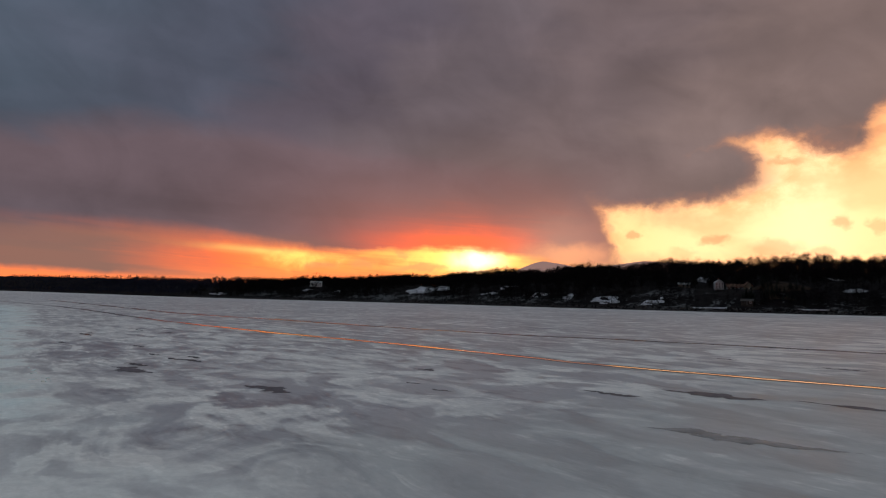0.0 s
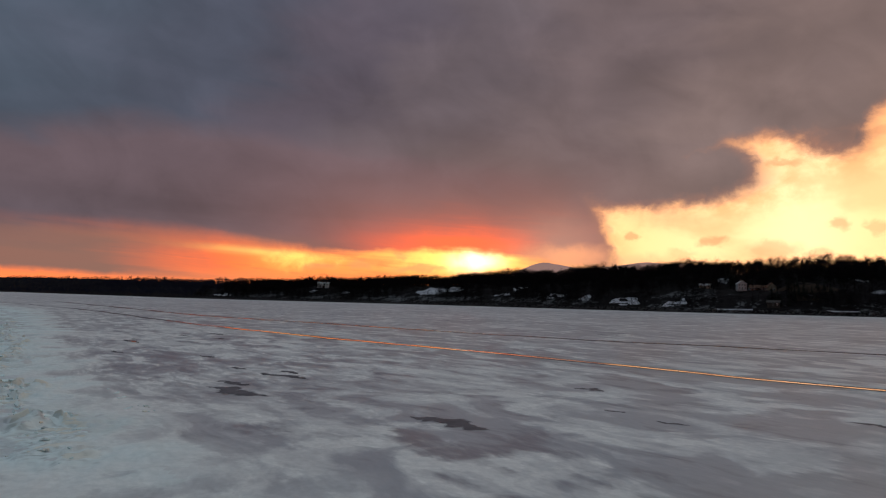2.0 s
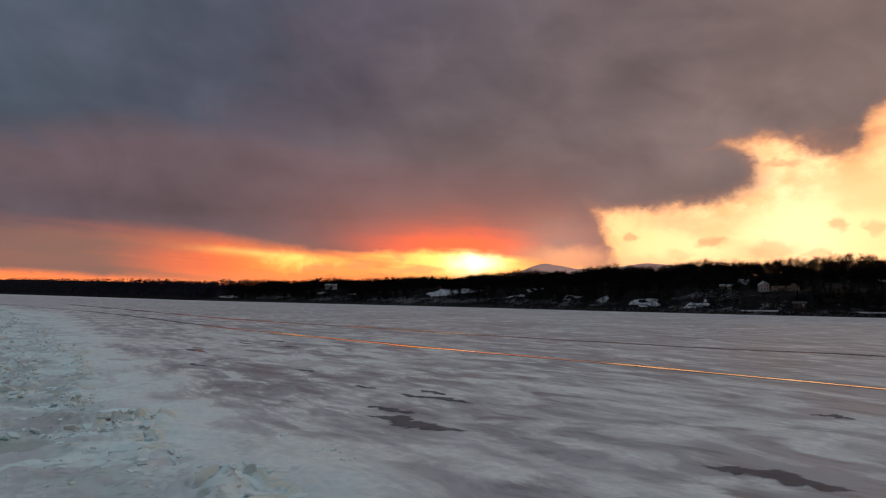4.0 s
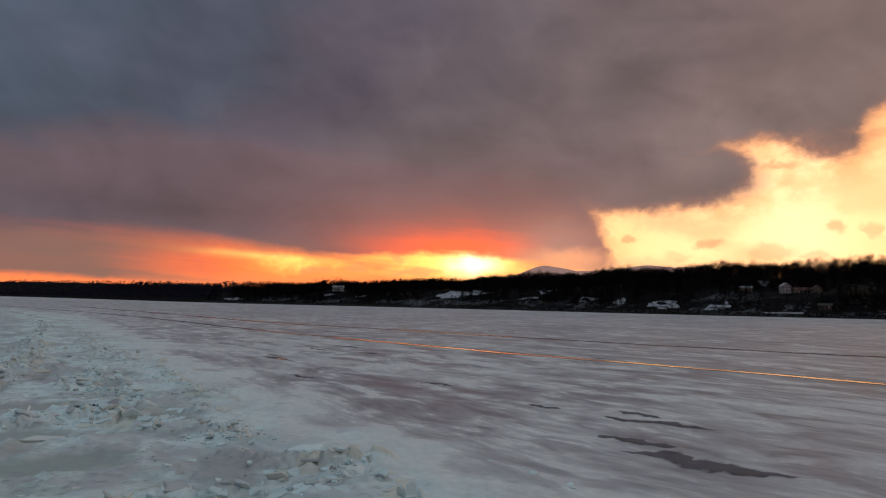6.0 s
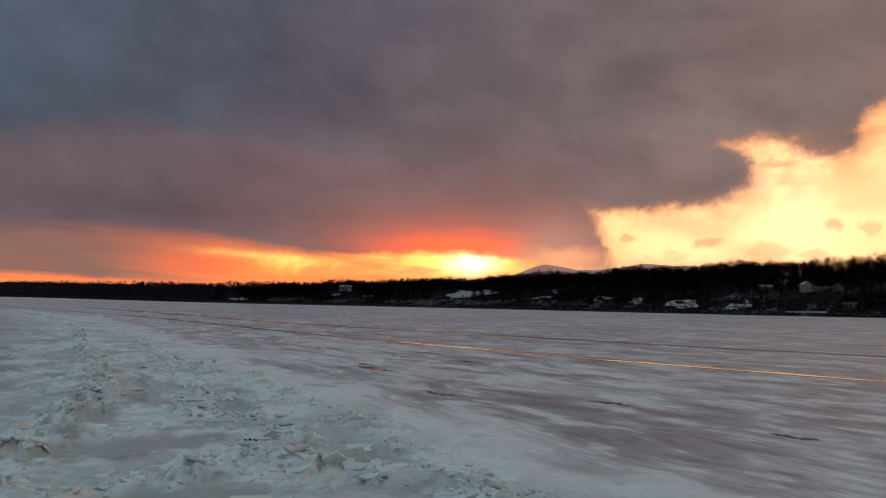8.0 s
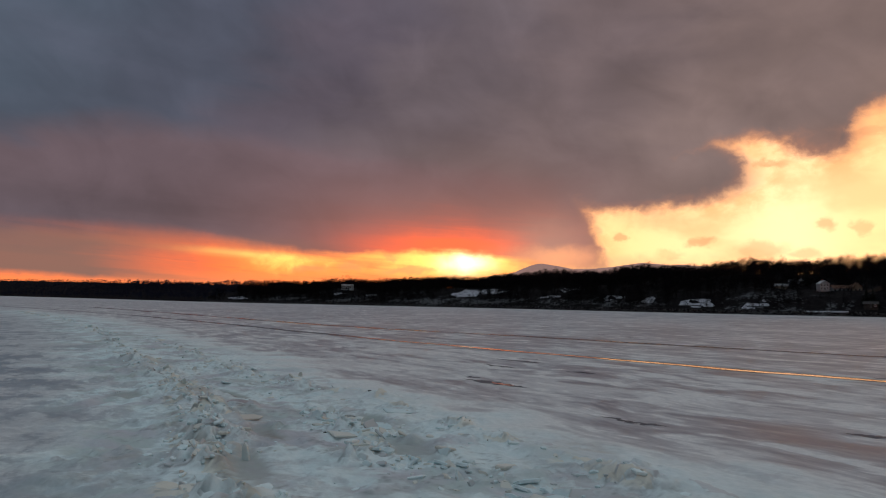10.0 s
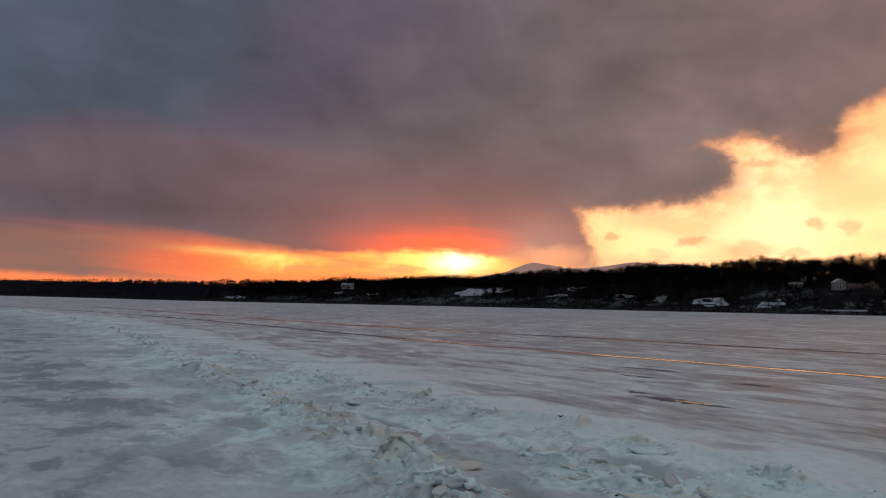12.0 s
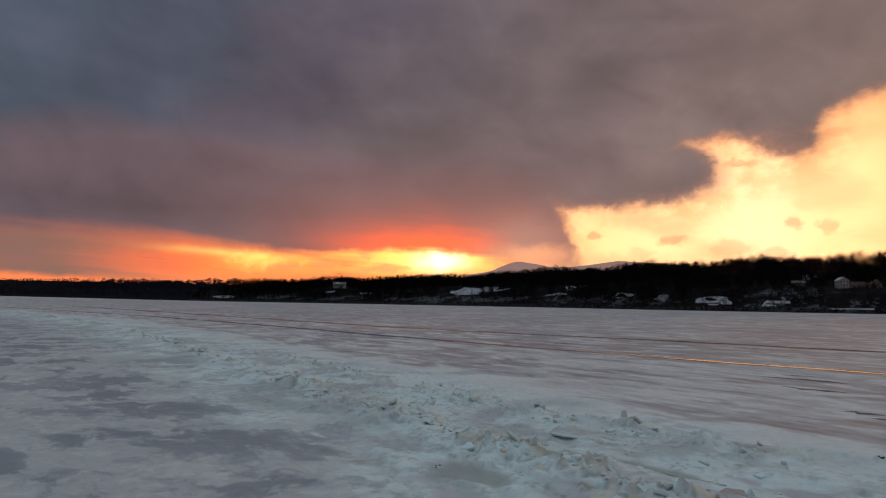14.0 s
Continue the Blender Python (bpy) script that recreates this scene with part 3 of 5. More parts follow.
# ---- the frozen river ----
BORDER = [(40, -30), (4, 12), (-18, 34), (-24.0, 42.3), (-34.2, 54.8), (-41.6, 66.8), (-47, 76.6), (-52.5, 84.4), (-60, 95), (-66, 109), (-84, 136), (-101, 165), (-140, 222), (-250, 350), (-420, 560)]
CREST_A = [(-47, 33), (-54, 48), (-59, 59), (-61.5, 67), (-65.5, 78), (-70, 87), (-76, 97), (-83, 108), (-100, 139), (-132, 190), (-200, 280)]
CREST_B = [(-24, 33), (-28, 39), (-35, 47), (-40, 52), (-44.5, 58), (-47.5, 66), (-51, 73), (-54, 78.5), (-57.5, 83.5), (-63.5, 89.5), (-70, 98), (-80, 115), (-96, 140)]
SHELVES = [[(-54.5, 53.2), (-52, 55.2), (-51, 57.5), (-50.4, 59.6), (-48.6, 57), (-45, 56)], [(-56, 68), (-52, 66), (-50, 62)], [(-43, 43), (-38, 47), (-36, 50)], [(-60, 78), (-57, 74), (-54, 68)]]
wave_big, wave_mid, wave_small = Waves(1, 9.0), Waves(2, 2.6), Waves(3, 1.1, 20)


def spaced(lo, hi, step, far, grow=1.18):
    """Even steps from lo to hi, growing steps out to -far and far."""
    mid = list(np.arange(lo, hi + step / 2, step))
    s, up = step, [mid[-1]]
    while up[-1] < far:
        s *= grow
        up.append(up[-1] + s)
    s, dn = step, [mid[0]]
    while dn[-1] > -far:
        s *= grow
        dn.append(dn[-1] - s)
    return np.array(dn[:0:-1] + mid + up[1:])


def rubble_at(x, y):
    """How far a place belongs to the broken ice, to a ridge, to the old crust upstream and to the drifted band along the border."""
    d, side = distance_to(BORDER, x, y)
    inside = np.where(side < 0, d, -d)
    da, left = distance_to(CREST_A, x, y)
    db, _ = distance_to(CREST_B, x, y)
    dc = np.min([distance_to(s, x, y)[0] for s in SHELVES], axis=0)
    edge = wave_big(x, y)
    zone = fade(-0.5, 4.5, inside + edge * 1.2) * np.where(left < 0, fade(9.0, 2.0, da + edge), 1.0)
    ridge = np.maximum.reduce([np.exp(-(da / 1.6) ** 2), np.exp(-(db / 1.3) ** 2) * np.clip(0.35 + 0.5 * edge + 0.15 * fade(62, 54, y), 0.1, 0.9), np.exp(-(dc / 1.2) ** 2) * np.clip(0.6 + 0.4 * edge, 0.2, 0.9)])
    upstream = np.where(left < 0, fade(0.0, 4.0, da), 0.0)
    calm = fade(36, 27, y) * fade(-34, -25, x)      # smooth drifted snow where the rubble peters out
    drifted = np.exp(-((inside - 2.5 + edge * 0.7) / 3.4) ** 2) * fade(-2.0, 0.5, inside + edge * 0.6)
    return zone * (1 - calm), ridge * (1 - 0.9 * calm), upstream, np.maximum(zone * calm, drifted * (1 - calm) * np.where(left < 0, 0.0, 1.0))


# smooth refrozen pools between the ridges: place, half length, half width, turn in degrees
POOLS = [(-55.6, 60.2, 3.6, 1.9, 40), (-50.9, 53.6, 2.6, 1.6, 20), (-60.9, 72.8, 2.4, 0.55, 125), (-59.9, 66.5, 2.8, 0.7, 115), (-46.0, 58.8, 1.8, 0.8, 150), (-46.5, 49.5, 2.4, 1.5, 30), (-71.6, 83.2, 2.2, 0.9, 130),
         (-66.2, 84.6, 2.2, 0.4, 130), (-54.6, 70.0, 2.0, 0.9, 120), (-39.0, 44.5, 1.8, 1.0, 60), (-56.5, 75.5, 1.8, 0.8, 100)]


def pool_at(x, y):
    out = np.zeros(np.shape(x))
    for px, py, a, b, turn in POOLS:
        c, q = math.cos(radians(turn)), math.sin(radians(turn))
        u, v = ((x - px) * c + (y - py) * q) / a, ((y - py) * c - (x - px) * q) / b
        out = np.maximum(out, fade(1.25, 0.6, np.hypot(u, v) + 0.16 * wave_mid(x, y) + 0.07 * wave_small(x, y)))
    return out


# brown silt drawn along the joints of the ridges
SEAMS = [[(-66.5, 76.5), (-63.2, 70.6), (-60.4, 65.6), (-58.2, 60.6), (-57.8, 57.4)], [(-53.6, 62.6), (-52.7, 62.1), (-51.6, 61.4)], [(-64.0, 79.2), (-62.4, 76.7), (-61.1, 74.2)], [(-69.2, 85.6), (-68.2, 84.2), (-66.9, 82.9)],
         [(-61.3, 73.5), (-60.1, 71.2)], [(-77.8, 87.5), (-76.2, 86.2), (-74.6, 83.8)], [(-55.9, 58.2), (-54.6, 57.8)], [(-70.2, 87.0), (-68.0, 83.5)]]


def seam_at(x, y):
    d = np.min([distance_to(line, x, y)[0] for line in SEAMS], axis=0)
    return np.exp(-((d + 0.10 * wave_small(x, y)) / 0.32) ** 2) * np.clip(0.6 + 0.5 * wave_mid(x, y), 0, 1)


def plates(x, y, size, seed):
    """Broken plates of about that size: for each place its plate's three random numbers, the way from the plate's heart and the distance to the joint."""
    r = np.random.RandomState(seed)
    n = 257
    jx, jy = r.uniform(0.05, 0.95, (n, n)), r.uniform(0.05, 0.95, (n, n))
    rand = r.uniform(0, 1, (n, n, 3))
    u, v = x / size, y / size
    iu, iv = np.floor(u).astype(int), np.floor(v).astype(int)
    d1, d2 = np.full(x.shape, 9.0), np.full(x.shape, 9.0)
    hx, hy, val = np.zeros(x.shape), np.zeros(x.shape), np.zeros(x.shape + (3,))
    for a in (-1, 0, 1):
        for c in (-1, 0, 1):
            k, l = (iu + a) % n, (iv + c) % n
            ex, ey = u - (iu + a + jx[k, l]), v - (iv + c + jy[k, l])
            d = np.hypot(ex, ey)
            first = d < d1
            d2 = np.where(first, d1, np.minimum(d2, d))
            d1 = np.where(first, d, d1)
            hx, hy = np.where(first, ex * size, hx), np.where(first, ey * size, hy)
            val = np.where(first[..., None], rand[k, l], val)
    return val, hx, hy, (d2 - d1) * size * 0.5


def rubble_relief(x, y):
    """Height of the ice, the tint of the plate there and how deep in a joint between plates it lies."""
    zone, ridge, upstream, band = rubble_at(x, y)
    clump = np.clip(0.75 + 0.55 * wave_big(x * 1.3 + 40, y * 1.3), 0.25, 1.5)
    pool = pool_at(x, y)
    bx, by = x + 0.35 * wave_mid(x, y) + 0.12 * wave_small(x, y), y + 0.35 * wave_mid(y, x) + 0.12 * wave_small(y, x)
    pan, px, py, pd = plates(bx, by, 3.4, 5)
    blk, qx, qy, qd = plates(bx, by, 0.85, 6)
    bit, rx, ry, rd = plates(bx, by, 0.42, 7)
    near = fade(300, 140, np.hypot(x + 45, y - 70))
    flat = 0.045 * (pan[..., 0] - 0.4) + 0.05 * (pan[..., 1] - 0.5) * px + 0.05 * (pan[..., 2] - 0.5) * py
    heap = 0.16 + 0.34 * blk[..., 0] ** 1.5 + 0.55 * (blk[..., 1] - 0.5) * qx + 0.55 * (blk[..., 2] - 0.5) * qy + 0.13 * bit[..., 0] + 0.3 * (bit[..., 1] - 0.5) * rx
    heap = heap - 0.12 * np.exp(-(qd / 0.07) ** 2)
    litter = 0.10 * np.maximum(blk[..., 0] - 0.72, 0) / 0.28 + 0.09 * np.maximum(bit[..., 0] - 0.80, 0) / 0.20
    tilted = np.where(pan[..., 2] > 0.62, np.clip(0.10 + 0.16 * (pan[..., 0] - 0.5) * px + 0.16 * (pan[..., 1] - 0.5) * py, 0, 0.4), 0.0) * fade(0.0, 0.12, pd)
    z = zone * (1 - pool) * (0.03 + flat + 0.03 * wave_mid(x, y) + litter * (1 - band) * np.clip(clump, 0, 1) + tilted * 0.6 * (1 - band)) + ridge * (1 - pool) * clump * heap * 0.85
    z = near * (z + band * 0.05 + upstream * (0.015 * wave_mid(x, y) + 0.01 * wave_small(x, y)) + 0.003 * wave_mid(x, y)) - 0.012
    busy = np.clip(ridge * 1.3 + zone * (blk[..., 0] > 0.72) * 0.8, 0, 1)
    tint = np.where(busy > 0.35, blk[..., 2], np.where(pan[..., 2] > 0.62, pan[..., 1], 0.5))
    gap = np.maximum(np.exp(-(qd / 0.06) ** 2) * busy, np.exp(-(pd / 0.07) ** 2) * (pan[..., 2] > 0.62) * 0.7 * zone)
    return z, tint, gap * (1 - band * 0.8) * (1 - pool)


def height_at(x, y):
    return float(rubble_relief(np.array([float(x)]), np.array([float(y)]))[0][0])


def river():
    xs, ys = spaced(-78, -23, 0.145, 4600, 1.06), spaced(33, 98, 0.145, 4600, 1.06)
    X, Y = np.meshgrid(xs, ys)
    zone, ridge, upstream, band = rubble_at(X, Y)
    Z, tint, gap = rubble_relief(X, Y)
    nx, ny = len(xs), len(ys)
    idx = np.arange(nx * ny).reshape(ny, nx)
    quads = np.stack([idx[:-1, :-1], idx[:-1, 1:], idx[1:, 1:], idx[1:, :-1]], -1).reshape(-1, 4)
    me = bpy.data.meshes.new("river_ice")
    me.vertices.add(nx * ny)
    me.vertices.foreach_set("co", np.stack([X, Y, Z], -1).astype(np.float32).ravel())
    me.loops.add(quads.size)
    me.loops.foreach_set("vertex_index", quads.astype(np.int32).ravel())
    me.polygons.add(len(quads))
    me.polygons.foreach_set("loop_start", np.arange(0, quads.size, 4, dtype=np.int32))
    me.polygons.foreach_set("use_smooth", np.ones(len(quads), bool))
    for key, v in (("rubble", np.clip(zone + ridge, 0, 1)), ("ridge", np.clip(ridge, 0, 1)), ("upstream", upstream), ("band", band), ("tone", tint), ("gap", gap), ("pool", pool_at(X, Y) * np.clip(zone + ridge, 0, 1)), ("seam", seam_at(X, Y))):
        at = me.attributes.new(key, "FLOAT", "POINT")
        at.data.foreach_set("value", v.astype(np.float32).ravel())
    me.materials.append(ICE)
    me.update(calc_edges=True)
    tagged(new("ground_ice", me), "frozen grey river with wind-drawn streaks of snow", "river ice", kind="structure")


river()


def ribbon(name, line, width, z, mat, label, category, seed, ragged=0.35, step=1.0, kind="", thin_past=0.0, lip=0.0):
    """A long flat strip of uneven width lying on the ice."""
    pts, way = along(line, step)
    r = np.random.RandomState(seed)
    n = len(pts)
    s = np.arange(n)

    def rag():
        v = np.zeros(n)
        for size, amp in ((23, 0.5), (9, 0.35), (3.5, 0.3)):
            v += amp * np.interp(s, np.arange(0, n + size, size), r.uniform(-1, 1, len(np.arange(0, n + size, size))))
        return v
    nrm = np.stack([way[:, 1], -way[:, 0]], 1)
    shift = rag()[:, None] * nrm * width * 0.5
    taper = np.minimum(1, np.minimum(s, n - 1 - s) / 8)
    if thin_past:
        width = width * (1.0 - 0.8 * fade(thin_past - 15, thin_past + 25, pts[:, 1]))
    wl, wr = (np.maximum(0.03, width / 2 * (1 + ragged * 2 * rag()) * taper) for _ in range(2))
    a, b = pts + shift + nrm * wr[:, None], pts + shift - nrm * wl[:, None]
    verts = [(*p, z) for p in a] + [(*p, z) for p in b]
    faces = [(i, i + 1, n + i + 1, n + i) for i in range(n - 1)]
    ob = new(name, mesh_of(name, verts, faces, mat))
    tagged(ob, label, category, kind=kind)
    if lip:      # low frozen banks along both edges
        for edge_line, sgn in ((a, 1), (b, -1)):
            rise = lip * np.clip(0.75 + 0.5 * rag(), 0.3, 1.4)
            bank = [(*p, z - 0.02) for p in edge_line] + [(*p, h) for p, h in zip(edge_line + nrm * sgn * 0.10, rise)] + [(*p, -0.02) for p in edge_line + nrm * sgn * (0.35 + 0.1 * rag())[:, None]]
            fs = [(k * n + i, k * n + i + 1, (k + 1) * n + i + 1, (k + 1) * n + i) for k in (0, 1) for i in range(n - 1)]
            tagged(new("ice_bank", mesh_of("ice_bank", bank, fs, WET, smooth=True)), "low dark frozen bank along a crack in the ice", "ice bank", "banks of the cracks")
    return ob


LEAD = [(130, -30), (60, 24), (32, 48.1), (24, 54.4), (15, 60.7), (1, 76), (-14.3, 92), (-25, 101), (-42, 120), (-53, 132.5), (-75, 158), (-84, 170), (-105, 199), (-148, 252), (-205, 312), (-330, 440)]
LEAD_FAR = [(150, 10), (85, 60), (46, 87.5), (27, 101), (8.8, 111), (-4, 122), (-20, 137), (-40, 157), (-65, 178), (-82, 196), (-130, 260), (-240, 400)]
ribbon("wet_strip", LEAD, 1.8, 0.004, WET, "dark wet ice along the open lead", "wet ice", 11)
ribbon("open_lead", LEAD, 1.15, 0.010, WATER, "long narrow crack of open water reflecting the sunset", "water lead", 11, 0.55, lip=0.038, thin_past=135.0)
ribbon("wet_strip", LEAD_FAR, 2.6, 0.004, WET, "dark wet ice along a thin crack", "wet ice", 12, 0.5)
ribbon("open_lead", LEAD_FAR, 0.9, 0.010, WATER, "thin crack of open water in the ice", "water lead", 12, 0.6, lip=0.025)


def puddle(x, y, length, width, turn, seed, wet=0.0, size=0.72, mat=None):
    """A flat dark melt patch with ragged lobes and fingers, drawn out along the wind."""
    r = np.random.RandomState(seed)
    n = 40
    k = np.linspace(-1, 1, n)

    def rag(*steps):
        v = np.zeros(n)
        for m, amp in steps:
            v += amp * np.interp(np.linspace(0, 1, n), np.linspace(0, 1, m), r.uniform(-1, 1, m))
        return v
    body = np.clip(1 - np.abs(k) ** 1.8, 0, 1)
    heart = rag((4, 0.5), (9, 0.3), (18, 0.15)) * width * 0.28
    up, down = (np.maximum(0.015, width / 2 * (size + 0.45) * body * np.clip(1.0 + rag((5, 0.5), (11, 0.4), (22, 0.4)), 0.15, 2.2)) for _ in range(2))
    px = np.concatenate([k, k[::-1]]) * length / 2 * size + np.concatenate([rag((22, 0.02)), rag((22, 0.02))]) * length
    py = np.concatenate([heart + up, (heart - down)[::-1]])
    base = radians(134 + turn)
    verts = list(zip(px * math.cos(base) - py * math.sin(base), px * math.sin(base) + py * math.cos(base), [0.0] * (2 * n)))
    mid_x, mid_y = px[:n] * 0.5 + px[:n - 1:-1] * 0.5, py[:n] * 0.5 + py[:n - 1:-1] * 0.5
    verts += list(zip(mid_x * math.cos(base) - mid_y * math.sin(base), mid_x * math.sin(base) + mid_y * math.cos(base), [0.0] * n))
    faces = [(i, 2 * n + i, 2 * n + i + 1, i + 1) for i in range(n - 1)] + [(2 * n + i, 2 * n - 1 - i, 2 * n - 2 - i, 2 * n + i + 1) for i in range(n - 1)]
    me = mesh_of("melt_puddle", verts, faces, mat or (WATER if wet else PATCH))
    heartness = np.concatenate([np.zeros(2 * n), np.clip(3.0 * (1 - np.abs(k)), 0, 1)])
    me.attributes.new("heart", "FLOAT", "POINT").data.foreach_set("value", heartness.astype(np.float32))
    ob = new("melt_puddle", me)
    ob.location = (x, y, 0.012 if wet else 0.002 + (seed % 17) * 0.0004)
    tagged(ob, "dark ragged patch of wet ice" if not wet else "dark melt puddle with a gleam of sunset", "puddle", "puddles on the river ice")


for k, spec in enumerate([(-25.2, 54.8, 5.5, 1.5, 6), (-23, 61.5, 4.2, 0.9, 0), (-10.8, 42.2, 7.5, 1.9, 8), (-1.4, 54.6, 3.6, 1.0, 0), (-2, 46.2, 2.0, 0.6, 0), (0, 43, 2.6, 0.5, 5), (11, 42.8, 6.8, 1.3, 8),
                          (17.6, 43, 10, 1.8, 6), (24.5, 38.6, 11, 1.0, 4), (37, 61, 6.5, 1.0, 0), (-23.7, 51, 9.5, 2.0, 10), (-22.9, 59.1, 8.5, 1.1, 8), (-43.5, 76.5, 6, 0.9, 0),
                          (-33.4, 73, 4.2, 0.9, 0), (-27.6, 63.8, 3.6, 0.9, 0), (-28.1, 45.3, 2.6, 0.7, 0), (-47.5, 103.6, 6.5, 0.9, -4), (-41, 98.8, 4.5, 0.8, 0), (-45, 109, 10, 1.1, 0), (-50.5, 94.8, 3, 0.8, 0), (30, 70, 5, 0.9, 0)]):
    puddle(*spec, 100 + k)
puddle(13.2, 29.4, 13, 1.5, 12, 110, mat=GLAZED)
puddle(-49, 91.2, 9.5, 1.3, -4, 151)
puddle(-48.6, 90.6, 3.2, 0.35, -4, 152, wet=1.0)
rnd = random.Random(8)
for k in range(120):
    s, c = rnd.uniform(25, 250), rnd.uniform(16, 150)
    puddle(-12 + s * STREAK[0] + c * 0.714, 35 + s * STREAK[1] + c * 0.70, rnd.uniform(2.5, 9), rnd.uniform(0.4, 1.1), rnd.uniform(-8, 8), 200 + k)


def slab_shape(seed):
    """An irregular broken block of ice, one metre across, with worn upper edges."""
    r = random.Random(seed)
    n = r.choice((5, 6, 6, 7))
    a = sorted((i + r.uniform(-0.35, 0.35)) * 2 * math.pi / n for i in range(n))
    out = [(math.cos(v) * r.uniform(0.34, 0.60), math.sin(v) * r.uniform(0.26, 0.5)) for v in a]
    rings = ((0.94, -0.5, 0.0), (1.02, 0.20, 0.10), (0.88, 0.5, 0.10))
    verts = [(x * k * r.uniform(0.95, 1.05), y * k * r.uniform(0.95, 1.05), h + r.uniform(-j, j)) for k, h, j in rings for x, y in out]
    faces = [tuple(range(n))[::-1], tuple(range(2 * n, 3 * n))]
    for k in (0, n):
        faces += [(k + i, k + (i + 1) % n, k + n + (i + 1) % n, k + n + i) for i in range(n)]
    return verts, faces


def slab_pose(r, x, y, size, heap, ground):
    """Where a broken block comes to rest: flat between the ridges, tipped and half buried on them."""
    thick = min(0.14, 0.05 + size * r.uniform(0.05, 0.14))
    tilt = r.gauss(0, 0.10) if heap < 0.3 else r.gauss(0, 0.45)
    tip = r.gauss(0, 0.08) if heap < 0.3 else r.gauss(0, 0.35)
    if heap >= 0.3 and r.random() < 0.08:      # a few stand on edge
        tilt, thick = r.choice((-1, 1)) * r.uniform(0.8, 1.3), min(thick, 0.09)
    z = ground + thick * r.uniform(-0.45, 0.15) + r.uniform(-0.02, 0.05) * heap
    return Matrix.LocRotScale((x, y, z), Euler((tilt, tip, r.uniform(0, 6.28) if heap < 0.3 else 2.3 + r.gauss(0, 0.6))), (size, size * r.uniform(0.6, 1.0), thick))


def ice_rubble():
    r = random.Random(4)
    spots = []
    for line, per, spread, lo, hi, heap in ((CREST_A, 9.0, 0.9, 0.14, 0.60, 1.0), (CREST_B, 3.2, 0.8, 0.12, 0.55, 0.7)):
        pts, way = along(line, 0.5)
        for (px, py), (wx, wy) in zip(pts, way):
            far = math.hypot(px + 58, py - 70) > 60
            clump = 0.2 + 1.4 * max(0.0, float(wave_big(px * 1.3 + 40, py * 1.3))) ** 1.2
            for _ in range(int(per * (2.4 if py < 60 and line is CREST_B else 1.0) * 0.5 * clump * (0.4 if far else 1.0) + r.random())):
                d = r.gauss(0, spread)
                spots.append((px + wy * d + r.uniform(-0.3, 0.3), py - wx * d + r.uniform(-0.3, 0.3), (lo + (hi - lo) * r.random() ** 1.6) * r.choice((0.8, 1.0, 1.0, 1.2, 1.5)), heap * math.exp(-d * d), line is CREST_A))
    for line in SHELVES:
        pts, way = along(line, 0.4)
        for (px, py), (wx, wy) in zip(pts, way):
            for _ in range(6 if line is SHELVES[0] else 4):
                d = r.gauss(0, 0.8)
                spots.append((px + wy * d, py - wx * d, 0.20 + 0.9 * r.random() ** 2, 0.9 * math.exp(-d * d), False))
    # loose blocks and crumbs between the ridges
    pts, way = along(CREST_B, 1.0)
    for (px, py), (wx, wy) in zip(pts, way):
        for _ in range(3):
            d = r.uniform(-1, 1) * 6.0 - 3.5
            spots.append((px + wy * d, py - wx * d, 0.10 + 0.5 * r.random() ** 4, 0.12, False))
    for _ in range(380):
        spots.append((r.uniform(-45, -24), r.uniform(33, 62), 0.10 + 0.55 * r.random() ** 3.5, 0.15, False))
    sx, sy = np.array([q[0] for q in spots]), np.array([q[1] for q in spots])
    keep = ((sy > 33) | (sx < -28)) & (distance_to(BORDER, sx, sy)[1] < 0) & (rubble_at(sx, sy)[3] < 0.6) & (pool_at(sx, sy) < 0.4)
    heights = rubble_relief(sx, sy)[0]
    spots = [(*q, float(h)) for q, h, k in zip(spots, heights, keep) if k]
    shapes = [slab_shape(50 + k) for k in range(12)]
    meshes = [mesh_of("ice_slab", v, f, SLAB) for v, f in shapes]
    ridge_a = empty("ice_ridge", Matrix.Translation((-66, 79, 0)), "pressure ridge of piled pale blue broken ice plates", "ice ridge", "ice ridges")
    ridge_b = empty("ice_ridge", Matrix.Translation((-44, 58, 0)), "low scattered ridge of broken ice plates dusted with snow", "ice ridge", "ice ridges")
    order = sorted(range(len(spots)), key=lambda i: -spots[i][2] - (0.6 if 45 < spots[i][1] < 92 else 0))
    count, rest = {True: 0, False: 0}, []
    for i in order:
        x, y, size, heap, first, ground = spots[i]
        m = slab_pose(r, x, y, size, heap, ground)
        if count[first] < 300:
            count[first] += 1
            top = ridge_a if first else ridge_b
            part_mesh("ice_slab", meshes[i % 12], top, Matrix.Translation(-top.location) @ m)
        else:
            rest.append((shapes[i % 12], m, first))
    for first, top in ((True, ridge_a), (False, ridge_b)):
        verts, faces = [], []
        for (v, f), m, which in rest:
            if which == first:
                k = len(verts)
                verts += [m @ Vector(p) - top.location for p in v]
                faces += [tuple(k + j for j in q) for q in f]
        tagged(part_mesh("ice_rubble", mesh_of("ice_rubble", verts, faces, SLAB), top), kind="stuff")


ice_rubble()


